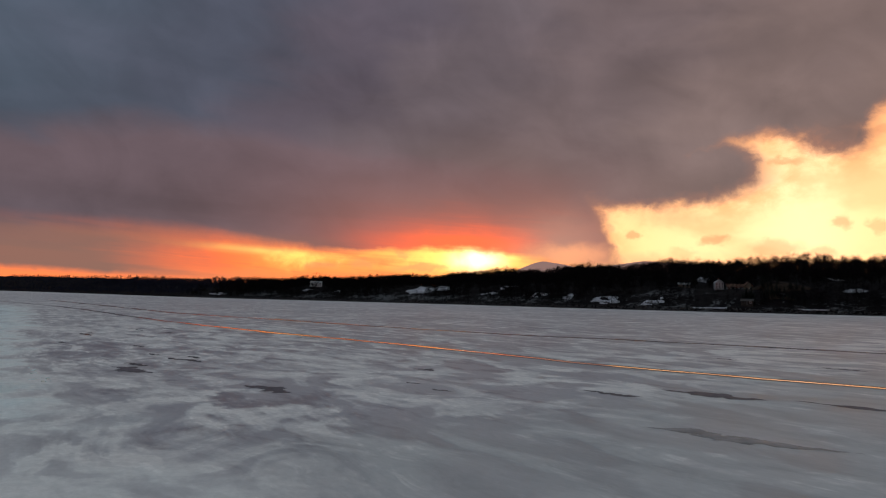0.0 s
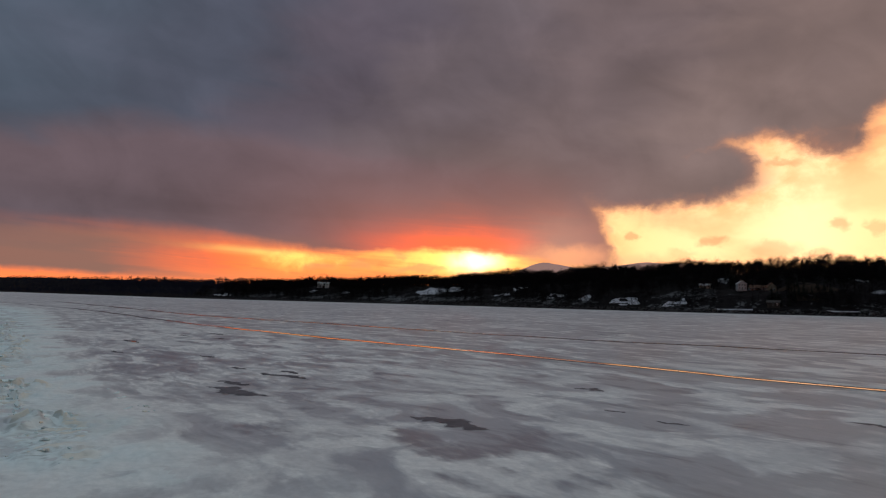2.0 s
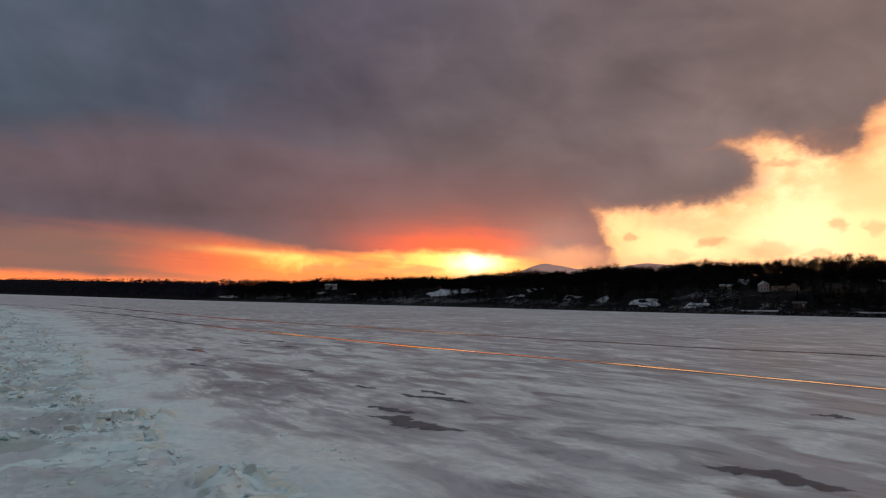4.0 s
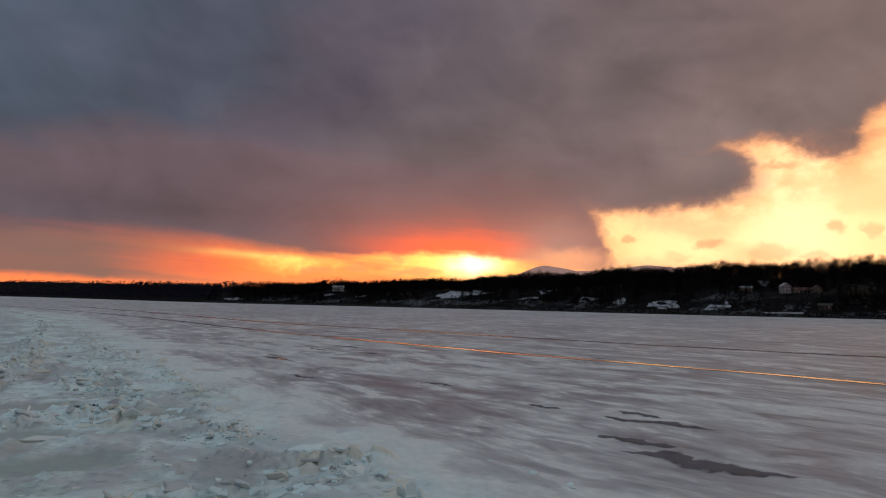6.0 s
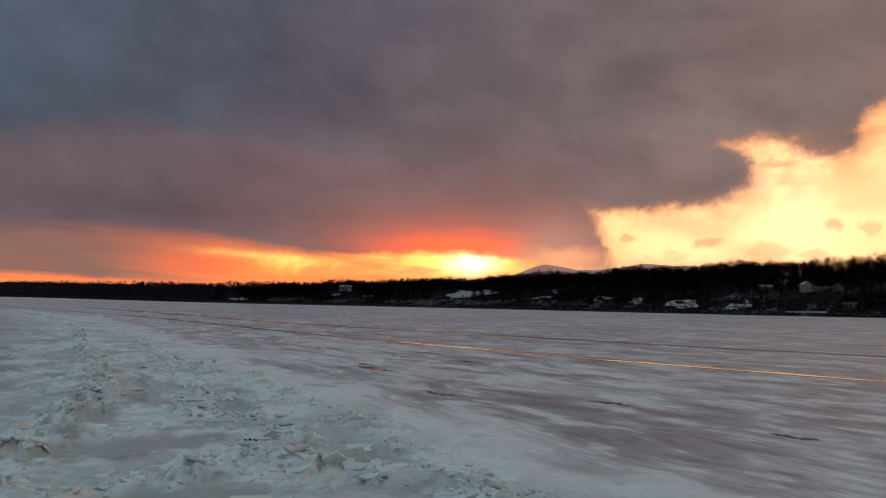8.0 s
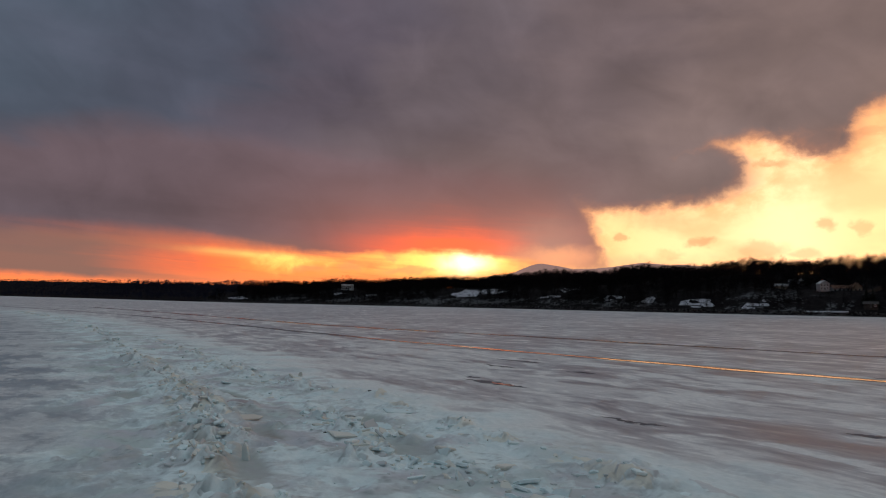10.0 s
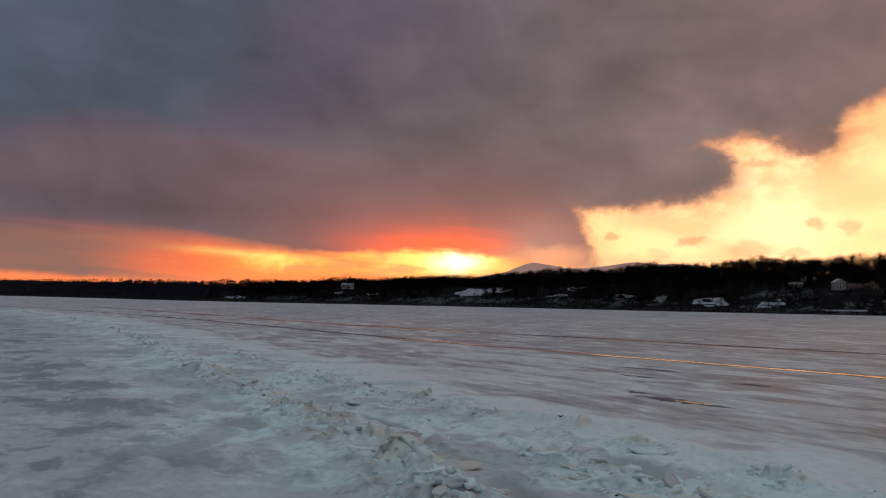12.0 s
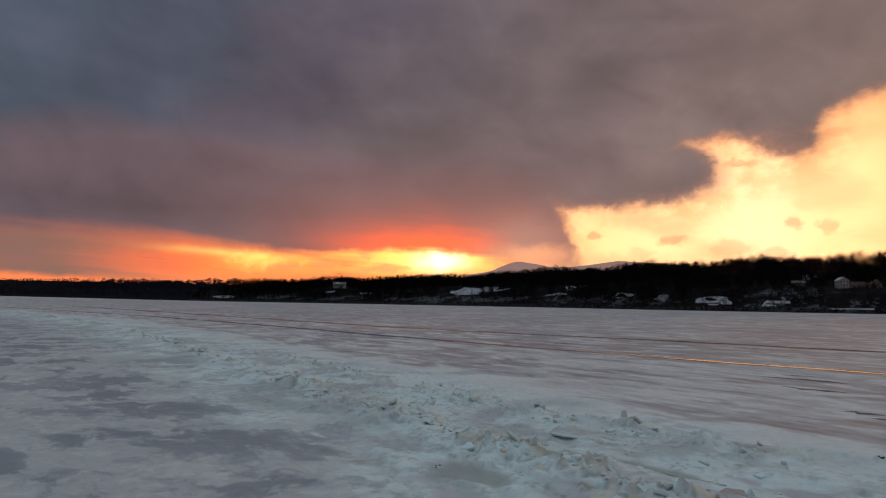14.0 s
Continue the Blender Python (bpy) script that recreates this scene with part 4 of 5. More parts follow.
def plate(x, y, length, width, turn, thick, lift, label, tip=0.0, mat=None):
    """A large sheet of ice pushed up on one side."""
    r = random.Random(int(x * 10 + y))
    v, f = slab_shape(int(abs(x * 7 + y)))
    ob = new("ice_plate", mesh_of("ice_plate", v, f, mat or SLAB))
    ob.matrix_basis = Matrix.LocRotScale((x, y, height_at(x, y) + lift), Euler((radians(tip or r.uniform(3, 9)), radians(r.uniform(-5, 5)), radians(turn))), (length, width, thick))
    tagged(ob, label, "ice plate", "large plates of the broken ice")


plate(-50.2, 61.8, 1.9, 1.2, -8, 0.10, 0.02, "dusky mauve ice plate propped up beside driftwood", 30, DUSKY)
plate(-64.6, 80.6, 1.5, 0.8, 40, 0.10, 0.04, "small dusky tilted plate of ice", 14, DUSKY)
plate(-62.6, 75.4, 1.6, 0.7, 25, 0.10, 0.06, "small dusky tilted plate of ice", 16, DUSKY)
for k, (x, y, l, w, turn) in enumerate([(-50.8, 62.2, 3.2, 2.2, 20), (-43.2, 55.8, 2.6, 2.0, -30), (-38.2, 50.6, 2.4, 1.8, 60), (-57.5, 72, 2.2, 1.7, 130), (-60.8, 83.5, 2.2, 1.4, 60),
                                        (-53, 57, 2.0, 1.6, 10), (-46.5, 60.5, 2.4, 1.7, -20), (-34.5, 44.2, 1.8, 1.4, 40), (-67.6, 88.5, 1.8, 1.2, 120), (-55.5, 78, 2.2, 1.6, 15), (-58.9, 64, 2.4, 1.2, 80), (-49, 53.5, 2.2, 1.4, 35)]):
    plate(x, y, l * 0.8, w * 0.8, turn, 0.10, 0.02, "broad tilted plate of grey-blue river ice")


# ---- the far bank ----
SHORE = [(520, 225), (420, 275), (300, 325), (215, 362), (158, 395), (104, 435), (40, 512), (-16, 572), (-142, 682), (-279, 790), (-430, 970), (-700, 1330), (-1300, 2080), (-2100, 3000), (-3000, 4000)]
TOPS = [24, 24, 24, 24, 23.5, 23, 21, 19, 15.5, 12.5, 17, 24, 39, 57, 68]      # height of the plateau behind each of them
INLAND = (0.75, 0.66)
RISE = [(-6, -1.2), (0, 0.02), (1.5, 0.05), (6, 0.075), (12, 0.16), (25, 0.40), (45, 0.62), (80, 0.85), (125, 1.13), (220, 1.15), (500, 0.95), (1100, 0.6)]
hump_a, hump_b = Waves(5, 95.0), Waves(6, 30.0)
_shore, _ = along(SHORE, 4.0)
_tops = np.interp(_shore[:, 1], [p[1] for p in SHORE], TOPS)
_cross = _shore[:, 0] * -INLAND[1] + _shore[:, 1] * INLAND[0]      # runs along the shore, from the near end to the far one


def bank_place(u, v):
    """The place v metres inland from the shore point that lies at u along it, with its height."""
    sx, sy, top = (np.interp(u, _cross, c) for c in (_shore[:, 0], _shore[:, 1], _tops))
    x, y = sx + v * INLAND[0], sy + v * INLAND[1]
    k = np.interp(v, [r[0] for r in RISE], [r[1] for r in RISE])
    z = 1.3 * fade(0, 2.5, v) + k * top + fade(8, 60, v) * (1.6 * hump_a(x, y) + 0.7 * hump_b(x, y)) + 5.5 * np.exp(-((x + 142) ** 2 + (y - 742) ** 2) / 700.0) + 8.5 * np.exp(-((u - 165) / 17.0) ** 2 - ((v - 25) / 13.0) ** 2) - 5.0 * np.exp(-((x - 188) ** 2 + (y - 442) ** 2) / 800.0)
    return x, y, np.where(v <= -5.9, -1.5, z)


def bank_height(x, y):
    """Height of the bank at a place in the plan."""
    u = -INLAND[1] * np.asarray(x, float) + INLAND[0] * np.asarray(y, float)
    sx = np.interp(u, _cross, _shore[:, 0])
    return bank_place(u, (x - sx) / INLAND[0])[2]



def land():
    us = np.concatenate([np.arange(_cross[0] + 1, 900, 5.0), np.arange(900, _cross[-1] - 1, 25.0)])
    vs = np.array([-6, -2, 0, 1, 2, 3, 4.5, 6, 8, 10, 13, 16, 20, 24, 28, 33, 38, 44, 50, 57, 65, 74, 84, 96, 110, 125, 145, 170, 200, 240, 300, 380, 500, 700, 1100.0])
    U, V = np.meshgrid(us, vs)
    X, Y, Z = bank_place(U, V)
    Z = Z + fade(2, 8, V) * 0.35 * Waves(9, 9.0)(X, Y)
    n, k = len(us), len(vs)
    idx = np.arange(n * k).reshape(k, n)
    quads = np.stack([idx[:-1, :-1], idx[1:, :-1], idx[1:, 1:], idx[:-1, 1:]], -1).reshape(-1, 4)
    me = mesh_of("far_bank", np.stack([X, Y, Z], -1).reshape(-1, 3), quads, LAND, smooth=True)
    tagged(new("ground_bank", me), "dark wooded river bank with leaf litter and old snow", "river bank", kind="structure")


land()


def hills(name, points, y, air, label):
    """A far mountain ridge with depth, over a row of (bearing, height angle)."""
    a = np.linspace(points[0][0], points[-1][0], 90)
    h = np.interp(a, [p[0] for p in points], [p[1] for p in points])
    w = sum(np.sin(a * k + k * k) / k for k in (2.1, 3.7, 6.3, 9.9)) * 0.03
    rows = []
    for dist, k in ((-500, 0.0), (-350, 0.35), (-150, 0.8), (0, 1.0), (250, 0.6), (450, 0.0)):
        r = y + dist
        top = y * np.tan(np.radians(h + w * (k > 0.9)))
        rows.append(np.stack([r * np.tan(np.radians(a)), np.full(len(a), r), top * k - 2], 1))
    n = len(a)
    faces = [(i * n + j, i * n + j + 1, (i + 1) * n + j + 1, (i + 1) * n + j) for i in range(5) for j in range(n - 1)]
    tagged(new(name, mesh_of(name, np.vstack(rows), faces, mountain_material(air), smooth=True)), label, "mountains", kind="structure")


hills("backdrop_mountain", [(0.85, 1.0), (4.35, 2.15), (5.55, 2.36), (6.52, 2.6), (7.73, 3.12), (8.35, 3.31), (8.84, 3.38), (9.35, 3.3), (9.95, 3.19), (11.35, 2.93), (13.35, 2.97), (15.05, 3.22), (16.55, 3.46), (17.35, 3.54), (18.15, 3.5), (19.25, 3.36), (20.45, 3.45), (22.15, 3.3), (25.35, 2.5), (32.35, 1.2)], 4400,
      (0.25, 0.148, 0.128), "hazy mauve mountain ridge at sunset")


# ---- trees ----
def tube(verts, tris, p0, p1, r0, r1, sides):
    p0, p1 = Vector(p0), Vector(p1)
    q = (p1 - p0).to_track_quat("Z", "Y")
    k = len(verts)
    for p, rad in ((p0, r0), (p1, r1)):
        for i in range(sides):
            a = 2 * math.pi * i / sides
            verts.append(p + q @ Vector((math.cos(a) * rad, math.sin(a) * rad, 0)))
    for i in range(sides):
        j = (i + 1) % sides
        tris += [(k + i, k + j, k + sides + j), (k + i, k + sides + j, k + sides + i)]


def bare_tree_shape(seed, height, spread, twigs, twig_width, limbs=11, sides=5):
    """Trunk and limbs, and the fine twigs of the crown, as two lists of triangles."""
    r = random.Random(seed)
    tv, tt, cv, ct = [], [], [], []
    p, rad = Vector((0, 0, -0.4)), height * 0.016
    spine = [p]
    for i in range(6):
        q = p + Vector((r.uniform(-1, 1) * height * 0.018, r.uniform(-1, 1) * height * 0.018, height * 0.155))
        tube(tv, tt, p, q, rad, rad * 0.76, sides)
        p, rad = q, rad * 0.76
        spine.append(p)
    tips = []
    for i in range(limbs):
        k = r.uniform(1.6, 5.8)
        at = spine[int(k)].lerp(spine[min(6, int(k) + 1)], k - int(k))
        a = r.uniform(0, 6.28)
        reach = spread * r.uniform(0.5, 1.0) * (1.15 - abs(k - 3.2) / 5)
        mid = at + Vector((math.cos(a) * reach * 0.5, math.sin(a) * reach * 0.5, height * r.uniform(0.06, 0.14)))
        end = mid + Vector((math.cos(a + r.uniform(-0.5, 0.5)) * reach * 0.5, math.sin(a + r.uniform(-0.5, 0.5)) * reach * 0.5, height * r.uniform(0.05, 0.16)))
        w = height * 0.0065
        tube(tv, tt, at, mid, w, w * 0.65, 3)
        tube(tv, tt, mid, end, w * 0.65, w * 0.3, 3)
        tips += [mid, mid.lerp(end, 0.5), end]
    tips += spine[4:]
    for i in range(twigs):
        b = r.choice(tips) + Vector((r.gauss(0, spread * 0.24), r.gauss(0, spread * 0.24), r.gauss(0, height * 0.055)))
        d = Vector((r.gauss(0, 0.8), r.gauss(0, 0.8), r.uniform(0.2, 1.3))).normalized() * r.uniform(0.6, 1.5) * height * 0.085
        side = d.cross(Vector((r.gauss(0, 1), r.gauss(0, 1), r.gauss(0, 1)))).normalized() * twig_width
        k = len(cv)
        cv += [b - side, b + side, b + d]
        ct.append((k, k + 1, k + 2))
    return np.array(tv), np.array(tt), np.array(cv), np.array(ct)


def conifer_shape(seed, height, spread, tiers=13, per=9):
    r = random.Random(seed)
    tv, tt, cv, ct = [], [], [], []
    tube(tv, tt, (0, 0, -0.4), (0, 0, height * 0.96), height * 0.017, 0.03, 5)
    for i in range(tiers):
        k = i / (tiers - 1)
        z = height * (0.14 + 0.84 * k)
        reach = spread * (1 - k) ** 0.8 * r.uniform(0.75, 1.15) + 0.25
        for j in range(per):
            a = 6.28 * (j + r.random()) / per
            l = reach * r.uniform(0.65, 1.2)
            w = height * 0.045 * (1.25 - k)
            o = Vector((math.cos(a), math.sin(a), 0))
            s = Vector((-o.y, o.x, 0)) * w
            b = Vector((0, 0, z + r.uniform(-0.3, 0.3)))
            e = b + o * l + Vector((0, 0, -l * r.uniform(0.15, 0.55)))
            m = b.lerp(e, 0.55) + Vector((0, 0, height * 0.02))
            n = len(cv)
            cv += [b + Vector((0, 0, height * 0.03)), m - s, m + s, e]
            ct += [(n, n + 1, n + 2), (n + 1, n + 3, n + 2)]
    return np.array(tv), np.array(tt), np.array(cv), np.array(ct)


def forest(name, places, shapes, label, category, mats):
    """Uncountable far trees, joined into one mesh for wood and one for twigs or needles."""
    top = tagged(new(name), label, category, kind="stuff")
    for key, a, mat in (("trunks", 0, mats[0]), ("crowns", 2, mats[1])):
        vs, ts, base = [], [], 0
        for i, (x, y, z, s) in enumerate(places):
            v, t = shapes[i % len(shapes)][a], shapes[i % len(shapes)][a + 1]
            ang = (i * 2.399) % 6.283
            c, q = math.cos(ang), math.sin(ang)
            lean = 0.04 * math.sin(i * 1.7)
            w = np.stack([(v[:, 0] * c - v[:, 1] * q) * s + v[:, 2] * lean * s + x, (v[:, 0] * q + v[:, 1] * c) * s + y, v[:, 2] * s + z], 1)
            vs.append(w)
            ts.append(t + base)
            base += len(v)
        ob = new(key, tri_mesh(key, np.vstack(vs), np.vstack(ts), mat))
        ob.parent = top
        tagged(ob, kind="stuff")


# clearings, as (along the shore, inland, half length, half depth)
CLEARINGS = [(481, 48, 23, 23), (266, 14, 15, 9), (232, 13, 12, 8), (200, 27, 12, 14), (809, 22, 35, 14), (187, 3, 26, 4), (612, 44, 14, 16), (388, 45, 12, 14), (649, 47, 11, 10), (207, 47, 9, 9), (165, 27, 22, 15)]


def open_ground(u, v, grow=1.0):
    return any(((u - a) / (p * grow)) ** 2 + ((v - b) / (q * grow)) ** 2 < 1 for a, b, p, q in CLEARINGS)


def hides(u, v, height):
    """Whether a tree here would stand before a clearing that is seen over it."""
    return any(abs(u - a - (b - v) * 0.25) < p * 0.7 and b - q - 14 < v < b and height > 3 for a, b, p, q in CLEARINGS)


def plant():
    r = random.Random(21)
    bare = [bare_tree_shape(300 + k, 12.5, 3.6 + 0.5 * (k % 4), 430, 0.075, 12, 3) for k in range(7)]
    plain = [bare_tree_shape(310 + k, 12.5, 3.8 + 0.5 * (k % 4), 120, 0.15, 6, 3) for k in range(6)]
    thin = [bare_tree_shape(330 + k, 12.5, 4.2 + 0.5 * (k % 3), 80, 0.36, 3, 3) for k in range(6)]
    brush = [bare_tree_shape(360 + k, 3.2, 1.7, 46, 0.065, 2, 3) for k in range(4)]
    pine = [conifer_shape(380 + k, 13.0, 2.6 + 0.4 * k) for k in range(4)]
    near, top_row, far, low, firs = [], [], [], [], []
    u0, u1 = 60.0, 860.0
    while len(near) < 3900:
        u, v = r.uniform(u0, u1), 2.5 + 230 * r.random() ** 1.25
        s = (r.uniform(0.62, 1.08) if v < 70 else r.uniform(0.86, 1.0)) * (0.75 if v < 14 else 1.0)
        if open_ground(u, v) or (abs(u - 478) < 24 and 4 < v < 60) or (hides(u, v, 12 * s) and r.random() < 0.6):
            continue
        x, y, z = bank_place(u, v)
        (top_row if 85 < v < 150 and len(top_row) < 1100 else near).append((float(x), float(y), float(z), s * (0.88 if v > 85 else 1.0)))
    while len(far) < 2900:
        u, v = 860 + 2900 * r.random() ** 1.3, 1.5 + 140 * r.random() ** 1.6
        x, y, z = bank_place(u, v)
        far.append((float(x), float(y), float(z), r.uniform(0.60, 0.72)))
    while len(far) < 4100:
        u, v = r.uniform(850, 1750), 40 + 100 * r.random()
        x, y, z = bank_place(u, v)
        far.append((float(x), float(y), float(z), r.uniform(0.55, 0.64)))
    while len(low) < 3400:
        u, v = r.choice((r.uniform(u0, u1), r.uniform(u0, u1), 860 + 1200 * r.random())), 1.6 + 75 * r.random() ** 1.5
        if open_ground(u, v, 0.93):
            continue
        x, y, z = bank_place(u, v)
        low.append((float(x), float(y), float(z), r.uniform(0.35, 1.0)))
    for _ in range(3300):      # thickets that close the gaps under the crowns on the bluff
        u, v = r.uniform(u0, u1), r.uniform(80, 175)
        x, y, z = bank_place(u, v)
        low.append((float(x), float(y), float(z), r.uniform(2.2, 3.3)))
    while len(firs) < 26:
        u = r.choice((r.uniform(110, 190), r.uniform(110, 190), r.uniform(190, 330), r.uniform(330, 700)))
        v = r.uniform(70, 115)
        if open_ground(u, v):
            continue
        x, y, z = bank_place(u, v)
        firs.append((float(x), float(y), float(z), r.uniform(0.75, 1.02)))
    while len(firs) < 61:      # dark evergreens on the knoll below the farmhouse
        u, v = r.gauss(166, 9), r.uniform(8, 24)
        x, y, z = bank_place(u, v)
        firs.append((float(x), float(y), float(z), r.uniform(0.30, 0.55)))
    # the trees that stand out singly: along the water's edge and on the skyline
    front = sorted(near, key=lambda p: p[1] + p[0] * 0.2 - 2.2 * p[2] * (p[2] > 20))[:170]
    keep = set(front)
    protos = []
    for k, sh in enumerate(bare[:5]):
        top = tagged(new("bare_tree"), "bare dark deciduous tree on the river bank", "tree", "trees of the far bank")
        for key, a, mat in (("trunk", 0, BARK), ("crown", 2, TWIG)):
            part_mesh(key, tri_mesh(key, sh[a], sh[a + 1], mat), top)
        protos.append(top)
    for i, (x, y, z, s) in enumerate(front):
        m = Matrix.LocRotScale((x, y, z), Euler((0, 0, i * 2.4)), None)
        top = protos[i] if i < 5 else copy_thing(protos[i % 5], m)
        top.matrix_basis = m @ Matrix.Diagonal((s, s, s, 1))
    for k, sh in enumerate(pine):
        top = tagged(new("conifer"), "dark evergreen conifer rising over the bare woods", "tree", "conifers of the far bank")
        for key, a, mat in (("trunk", 0, BARK), ("crown", 2, NEEDLE)):
            part_mesh(key, tri_mesh(key, sh[a], sh[a + 1], mat), top)
        for i, (x, y, z, s) in enumerate(firs[k::4]):
            m = Matrix.LocRotScale((x, y, z), Euler((0, 0, i * 1.9)), None)
            ob = top if i == 0 else copy_thing(top, m)
            ob.matrix_basis = m @ Matrix.Diagonal((s, s, s, 1))
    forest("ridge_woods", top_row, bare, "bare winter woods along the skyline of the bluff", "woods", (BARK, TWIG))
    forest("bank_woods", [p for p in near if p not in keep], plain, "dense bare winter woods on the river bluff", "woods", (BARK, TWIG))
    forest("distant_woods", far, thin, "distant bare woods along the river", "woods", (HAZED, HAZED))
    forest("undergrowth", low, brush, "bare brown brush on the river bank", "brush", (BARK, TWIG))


plant()


# ---- snow fields and the stony edge ----
def drape(name, u, v, du, dv, label, seed, mat=SNOW, lift=0.12):
    """A patch of open snow lying on the bank, with an uneven rim."""
    r = random.Random(seed)
    ph = [r.uniform(0, 6.28) for _ in range(6)]
    verts, faces, n, rings = [], [], 30, 9
    for k in range(rings + 1):
        for j in range(n):
            a = 2 * math.pi * j / n
            rim = 1 + sum(0.26 / (m + 1) ** 0.7 * math.cos((m + 1) * a + ph[m]) for m in range(6)) * 0.8
            x, y, z = bank_place(u + du * rim * k / rings * math.cos(a), max(0.8, v + dv * rim * k / rings * math.sin(a)))
            verts.append((float(x), float(y), float(z) + lift * (1.0 if k < rings else -2.0)))
    for k in range(rings):
        faces += [(k * n + j, k * n + (j + 1) % n, (k + 1) * n + (j + 1) % n, (k + 1) * n + j) for j in range(n)]
    tagged(new(name, mesh_of(name, verts, faces, mat, smooth=True)), label, "snow field" if mat is SNOW else "grass slope", "snow fields on the bank" if mat is SNOW else "")


for k, (u, v, du, dv) in enumerate([(481, 48, 24, 22), (266, 13.5, 12, 7), (231, 14, 6, 8), (190, 2.6, 11, 0.9), (141, 2.4, 9, 0.6), (800, 20, 16, 6), (825, 24, 12, 8), (612, 44, 7, 6), (388, 48, 9, 7),
                                    (388, 26, 8, 5), (234, 88, 5, 4), (156, 88, 7, 3), (128, 34, 6, 2.5), (328, 23, 8, 5), (300, 20, 5, 5), (640, 30, 6, 5)]):
    drape("snow_field", u, v, du, dv, "open slope of grey evening snow among bare trees", 500 + k, lift=0.12 + 0.01 * k)


drape("grass_slope", 166, 27, 19, 14, "bare brown grassy knoll above the river", 540, GRASS, 0.2)


def riprap():
    """Dark stones along the water's edge."""
    r = random.Random(61)
    verts, tris = [], []
    for i in range(3000):
        u, v = r.uniform(90, 860), r.uniform(-1.0, 1.6)
        x, y, z = bank_place(u, v)
        s = r.uniform(0.3, 0.95)
        k = len(verts)
        for dx, dy, dz in ((1, 0, 0), (0, 1, 0), (-1, 0, 0), (0, -1, 0), (0, 0, 0.8), (0, 0, -0.8)):
            verts.append((float(x) + s * (dx + r.uniform(-0.3, 0.3)), float(y) + s * (dy + r.uniform(-0.3, 0.3)), max(0.0, float(z)) + s * (dz + r.uniform(-0.2, 0.2))))
        for a, b in ((0, 1), (1, 2), (2, 3), (3, 0)):
            tris += [(k + a, k + b, k + 4), (k + b, k + a, k + 5)]
    tagged(new("riprap", tri_mesh("riprap", verts, tris, STONE)), "dark stones along the frozen water's edge", "stones", kind="stuff")


riprap()


# ---- houses ----
def window(parent, x, y, z, w, h, out):
    """A window on a wall that faces out (-1: towards the river)."""
    top = part("window", box_bm(x - w / 2 - 0.09, y - 0.05, z - 0.09, x + w / 2 + 0.09, y + 0.05, z + h + 0.09), WHITE, parent)
    part("pane", box_bm(x - w / 2, y + out * 0.07 - 0.02, z, x + w / 2, y + out * 0.07 + 0.02, z + h), GLASS, top)
    part("sill", box_bm(x - w / 2 - 0.15, y + out * 0.09 - 0.06, z - 0.16, x + w / 2 + 0.15, y + out * 0.09 + 0.06, z - 0.09), WHITE, top)


def gable_block(parent, x0, x1, y0, y1, eave, ridge, wall, roof, along_x=True):
    """Walls with gables and two roof planes with eaves."""
    bm = bmesh.new()
    if along_x:
        ym = (y0 + y1) / 2
        prof = [(y0, -1.5), (y1, -1.5), (y1, eave), (ym, ridge), (y0, eave)]
        ends = [[bm.verts.new((x, a, b)) for a, b in prof] for x in (x0, x1)]
    else:
        xm = (x0 + x1) / 2
        prof = [(x0, -1.5), (x1, -1.5), (x1, eave), (xm, ridge), (x0, eave)]
        ends = [[bm.verts.new((a, y, b)) for a, b in prof] for y in (y0, y1)]
    for e in ends:
        bm.faces.new(e)
    for i in range(5):
        j = (i + 1) % 5
        bm.faces.new((ends[0][i], ends[0][j], ends[1][j], ends[1][i]))
    bmesh.ops.recalc_face_normals(bm, faces=bm.faces[:])
    part("wall", bm, wall, parent)
    o, th = 0.45, 0.22
    for sgn in (-1, 1):
        bm = bmesh.new()
        half = ((y1 - y0) if along_x else (x1 - x0)) / 2
        slope = (ridge - eave) / half
        pr = [(0, ridge + 0.03), (half + o, eave - slope * o + 0.03), (half + o, eave - slope * o + th), (0, ridge + th + 0.03)]
        rows = []
        lo, hi = (x0, x1) if along_x else (y0, y1)
        for q in (lo - o, hi + o):
            if along_x:
                rows.append([bm.verts.new((q, (y0 + y1) / 2 + sgn * a, b)) for a, b in pr])
            else:
                rows.append([bm.verts.new(((x0 + x1) / 2 + sgn * a, q, b)) for a, b in pr])
        for e in rows:
            bm.faces.new(e)
        for i in range(4):
            j = (i + 1) % 4
            bm.faces.new((rows[0][i], rows[0][j], rows[1][j], rows[1][i]))
        bmesh.ops.recalc_face_normals(bm, faces=bm.faces[:])
        part("roof", bm, roof, parent)


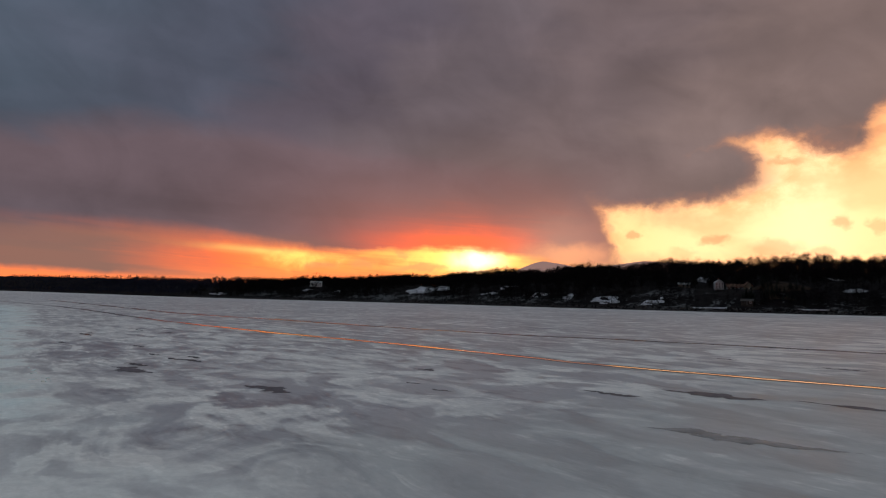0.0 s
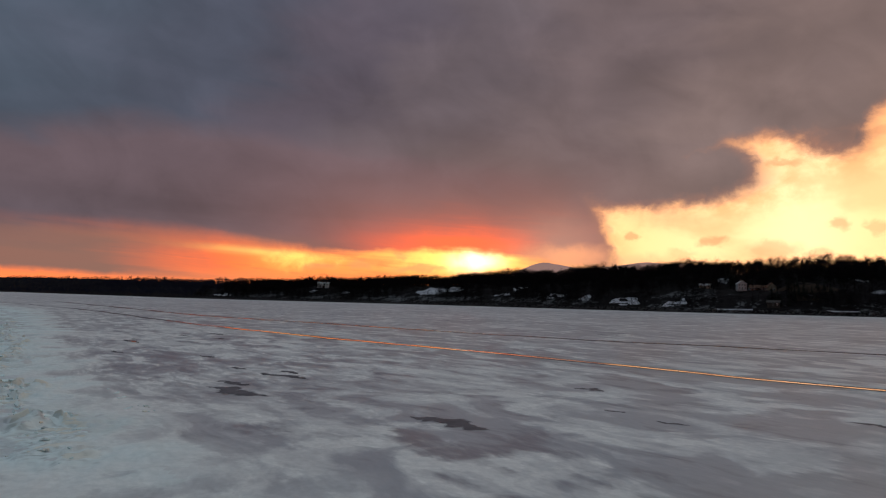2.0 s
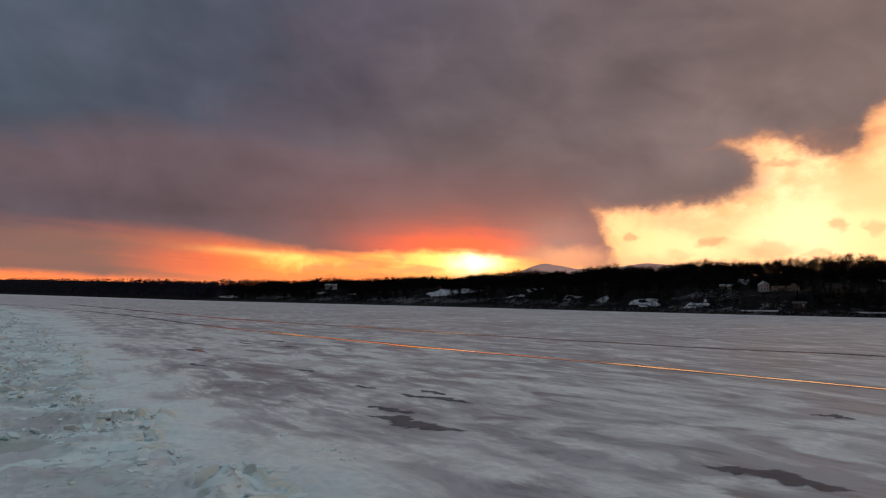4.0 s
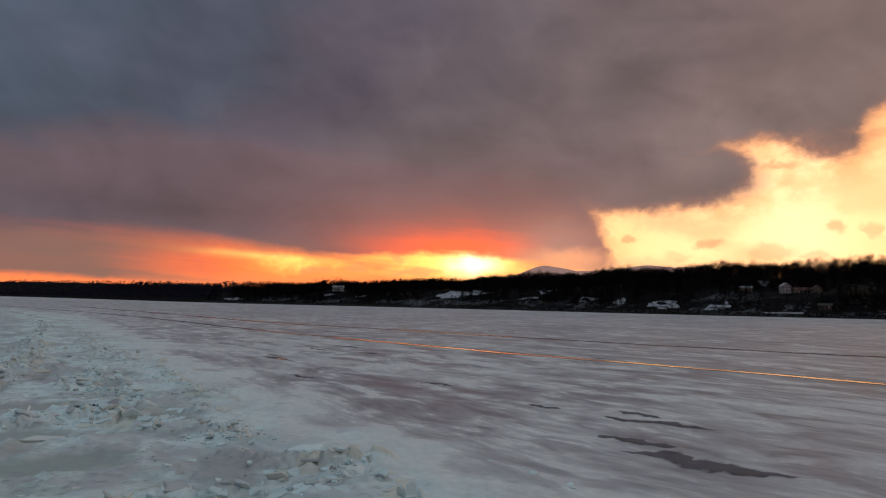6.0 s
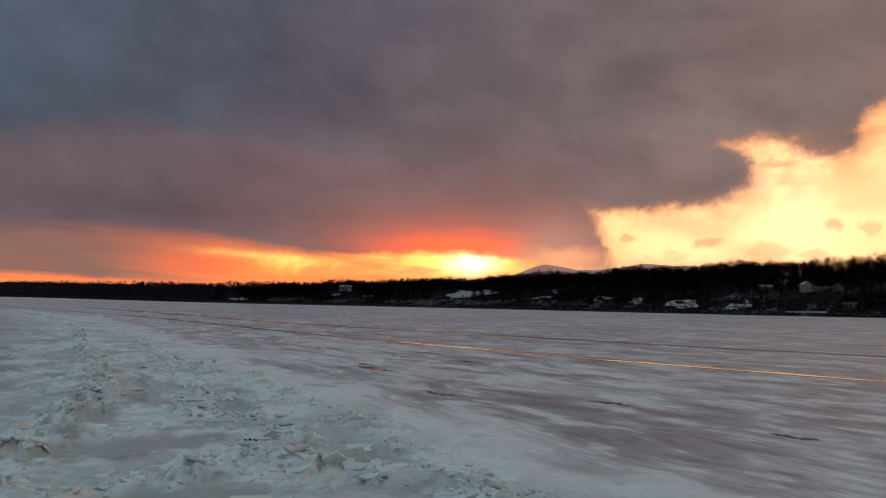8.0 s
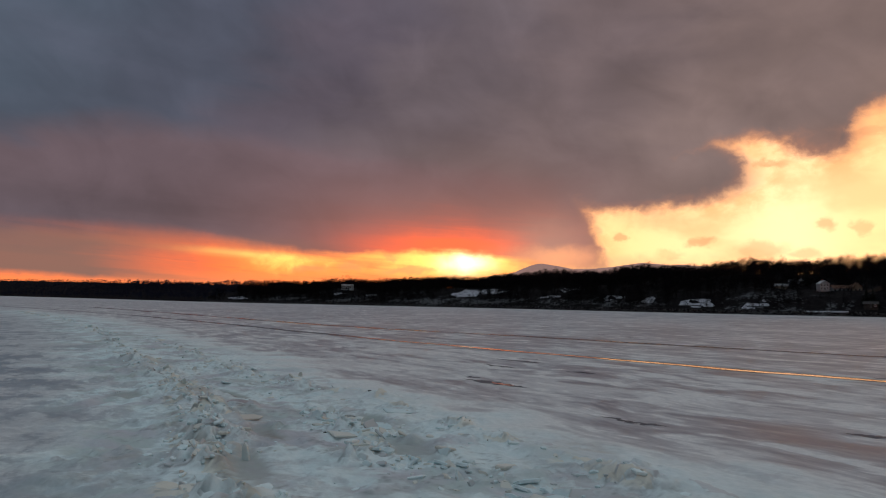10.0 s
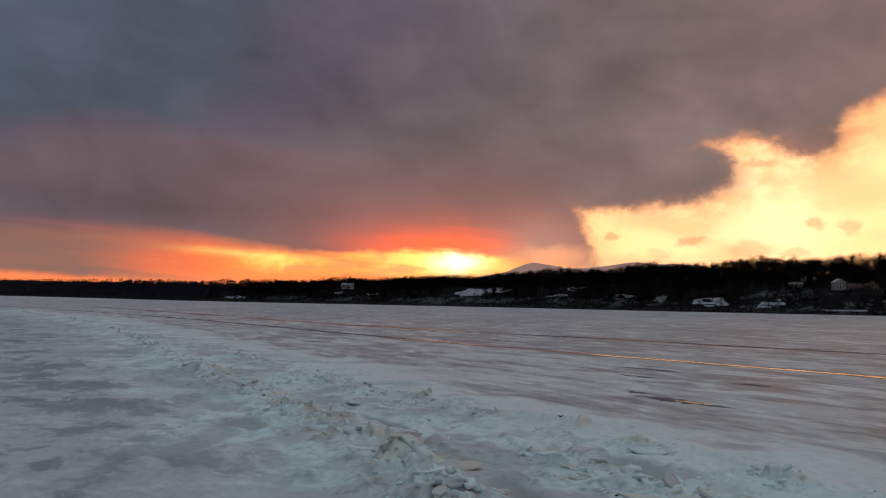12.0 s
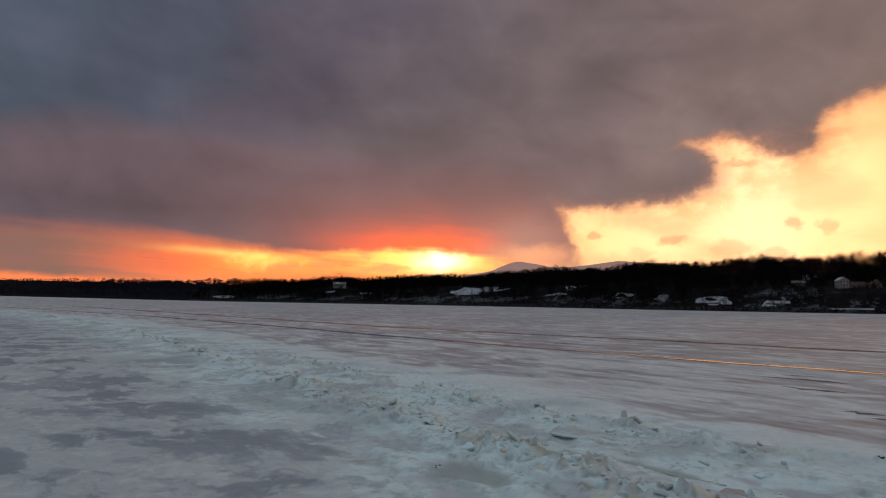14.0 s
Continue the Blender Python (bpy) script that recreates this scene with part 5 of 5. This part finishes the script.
def manor():
    z = float(bank_height(-142.0, 740.0)) - 0.8
    top = empty("manor_house", pose(-142, 740, z, 0, 0, 8) @ Matrix.Diagonal((0.86, 0.86, 0.72, 1)), "long white two-storey house above the river", "house")
    gable_block(top, -7.2, 7.2, -4, 4, 5.6, 7.4, WHITE, SNOWROOF)
    gable_block(top, -7.6, -3.6, -5.0, -0.5, 6.6, 8.2, WHITE, SNOWROOF, along_x=False)
    for i in range(5):
        for zz in (0.9, 3.6):
            x = -2.4 + i * 2.1
            window(top, x, -4.02, zz, 0.65, 1.3, -1)
    for x in (-6.5, -4.7):
        for zz in (0.9, 3.6):
            window(top, x, -5.02, zz, 0.8, 1.5, -1)
    for x in (-1.5, 5.2):
        part("chimney", box_bm(x - 0.45, -0.4, 6.5, x + 0.45, 0.4, 9.0, 0.04), BRICK, top)
    part("door", box_bm(-0.55 + 0.9, -4.1, 0.1, 0.55 + 0.9, -4.0, 2.2), ROOF, top)
    part("porch", box_bm(-1.5, -6.0, -0.4, 7.0, -4.15, 0.05), WHITE, top)


def farmhouse():
    z = float(bank_height(184.0, 438.0))
    top = empty("farmhouse", pose(184, 438, z, 0, 0, -14) @ Matrix.Scale(0.75, 4), "white gabled farmhouse with a low wing", "house")
    gable_block(top, -3.6, 3.6, -4.5, 4.5, 5.2, 7.6, GREYED, SNOWROOF, along_x=False)
    for x in (-2.2, 0.0, 2.2):
        for zz in (0.8, 3.3):
            window(top, x, -4.52, zz, 0.85, 1.45, -1)
    part("chimney", box_bm(-0.4, 1.0, 6.6, 0.4, 1.8, 9.0, 0.04), BRICK, top)
    part("porch", box_bm(-3.6, -6.4, -0.5, 3.6, -4.65, 0.1), GREYED, top)
    part("door", box_bm(-0.5, -4.62, 0.1, 0.5, -4.52, 2.1), ROOF, top)
    z2 = float(bank_height(197.0, 436.0))
    b = empty("lodge", pose(197, 436, z2, 0, 0, -14), "long low pale lodge with a tan gable and brown roof", "house")
    gable_block(b, -8.0, 2.2, -2.4, 2.4, 2.5, 4.1, GREYED, RUSSET)
    gable_block(b, 2.2, 7.6, -3.4, 3.0, 3.0, 5.6, TAN, RUSSET, along_x=False)
    for i in range(4):
        window(b, -6.8 + i * 2.3, -2.42, 0.8, 1.0, 1.1, -1)
    window(b, 6.1, -3.42, 0.9, 0.9, 1.2, -1)
    part("door", box_bm(3.4, -3.52, 0.0, 4.4, -3.42, 2.0), ROOF, b)


def shed(x, y, turn, w, wall, roof, label):
    z = float(bank_height(x, y))
    top = empty("shed", pose(x, y, z, 0, 0, turn), label, "shed")
    gable_block(top, -w / 2, w / 2, -1.8, 1.8, 2.2, 3.2, wall, roof)
    part("door", box_bm(-0.5, -1.92, 0.0, 0.5, -1.82, 1.95), ROOF, top)
    window(top, w * 0.3, -1.82, 0.9, 0.8, 0.8, -1)


manor()
farmhouse()
shed(181, 390.5, -35, 6.5, BROWN, ROOF, "low weathered shed by the river")
shed(166, 452, -25, 7.0, TAN, SNOWROOF, "small cottage with a snowy roof")


# ---- small things frozen into the ice ----
def debris(x, y, size, seed, count, label):
    """A clump of dark frozen driftwood and mud."""
    r = random.Random(seed)
    bm = bmesh.new()
    for _ in range(count):
        m = Matrix.LocRotScale((r.gauss(0, size * 0.5), r.gauss(0, size * 0.4), size * 0.15), Euler((r.uniform(-0.5, 0.5), r.uniform(-0.5, 0.5), r.uniform(0, 6.3))),
                               (size * r.uniform(0.3, 0.8), size * r.uniform(0.12, 0.3), size * r.uniform(0.12, 0.35)))
        made = bmesh.ops.create_icosphere(bm, subdivisions=1, radius=0.5, matrix=m)["verts"]
        for v in made:
            v.co += Vector((r.gauss(0, 0.03), r.gauss(0, 0.03), r.gauss(0, 0.03))) * size
    me = bpy.data.meshes.new("driftwood_clump")
    bm.to_mesh(me)
    bm.free()
    me.materials.append(DEBRIS)
    ob = new("driftwood_clump", me)
    ob.location = (x, y, height_at(x, y))
    tagged(ob, label, "debris", "dark debris on the ice")


def shard(x, y, height, width, lean, turn):
    """A thin blade of ice standing on edge."""
    r = random.Random(int(x * 31 + y))
    prof = [(-0.5, -0.25), (0.5, -0.25), (0.52, 0.35), (0.40, 0.80), (0.12, 1.0), (-0.25, 0.86), (-0.46, 0.40)]
    verts = [(a * width * r.uniform(0.9, 1.1), s * 0.045, b * height * 0.7) for s in (-1, 1) for a, b in prof]
    n = len(prof)
    faces = [tuple(range(n)), tuple(range(n, 2 * n))[::-1]] + [(i, n + i, n + (i + 1) % n, (i + 1) % n) for i in range(n)]
    ob = new("ice_shard", mesh_of("ice_shard", verts, faces, SLAB))
    ob.matrix_basis = pose(x, y, height_at(x, y) - 0.02, lean, 0, turn)
    tagged(ob, "thin upright shard of pale ice in the rubble", "ice shard", "upright ice shards")


debris(-72.9, 84.2, 0.2, 1, 3, "small black lump frozen on the snow")
debris(-51.4, 61.4, 0.32, 2, 8, "clump of black driftwood among broken ice")
debris(-58.2, 72.4, 0.22, 3, 2, "small black lump frozen on the snow")
debris(-57.5, 84.0, 0.32, 4, 4, "small dark clump at the edge of the rubble")
debris(-53.0, 58.6, 0.2, 5, 4, "small dark clump at the edge of the rubble")
for x, y, h, w, lean, turn in ((-65.2, 78.2, 1.15, 0.30, -12, 20), (-60.5, 67.9, 1.0, 0.28, 10, -15), (-34.2, 46.0, 0.7, 0.35, -18, 30), (-34.5, 46.3, 0.5, 0.3, 22, -40), (-33.9, 46.2, 0.45, 0.3, -30, 80), (-69.4, 85.6, 0.8, 0.3, 14, 35),
                               (-63.5, 93.2, 0.5, 0.3, -10, 10), (-72.6, 96.4, 0.55, 0.4, 25, 60), (-54.2, 57.9, 0.55, 0.5, -35, 15), (-49.0, 58.6, 0.6, 0.6, 35, -20)):
    shard(x, y, h, w, lean, turn)
CRACKS = [[(-77.5, 98.5), (-75.6, 95.8), (-74.2, 93.6), (-72.8, 91.3), (-71.4, 88.2)], [(-66.5, 84.6), (-65.4, 83.2), (-64.0, 81.8)]]
for k, line in enumerate(CRACKS):
    ob = ribbon("ice_crack", line, 0.14, 0.20 if k == 0 else 0.12, WET, "dark jagged crack along the ice ridge", "ice crack", 40 + k, 0.5, 0.3)
    shrink = ob.modifiers.new("rest", "SHRINKWRAP")
    shrink.target, shrink.wrap_method, shrink.wrap_mode, shrink.offset = bpy.data.objects["ground_ice"], "PROJECT", "ABOVE_SURFACE", 0.012
    shrink.use_project_z, shrink.use_negative_direction, shrink.use_positive_direction = True, True, True
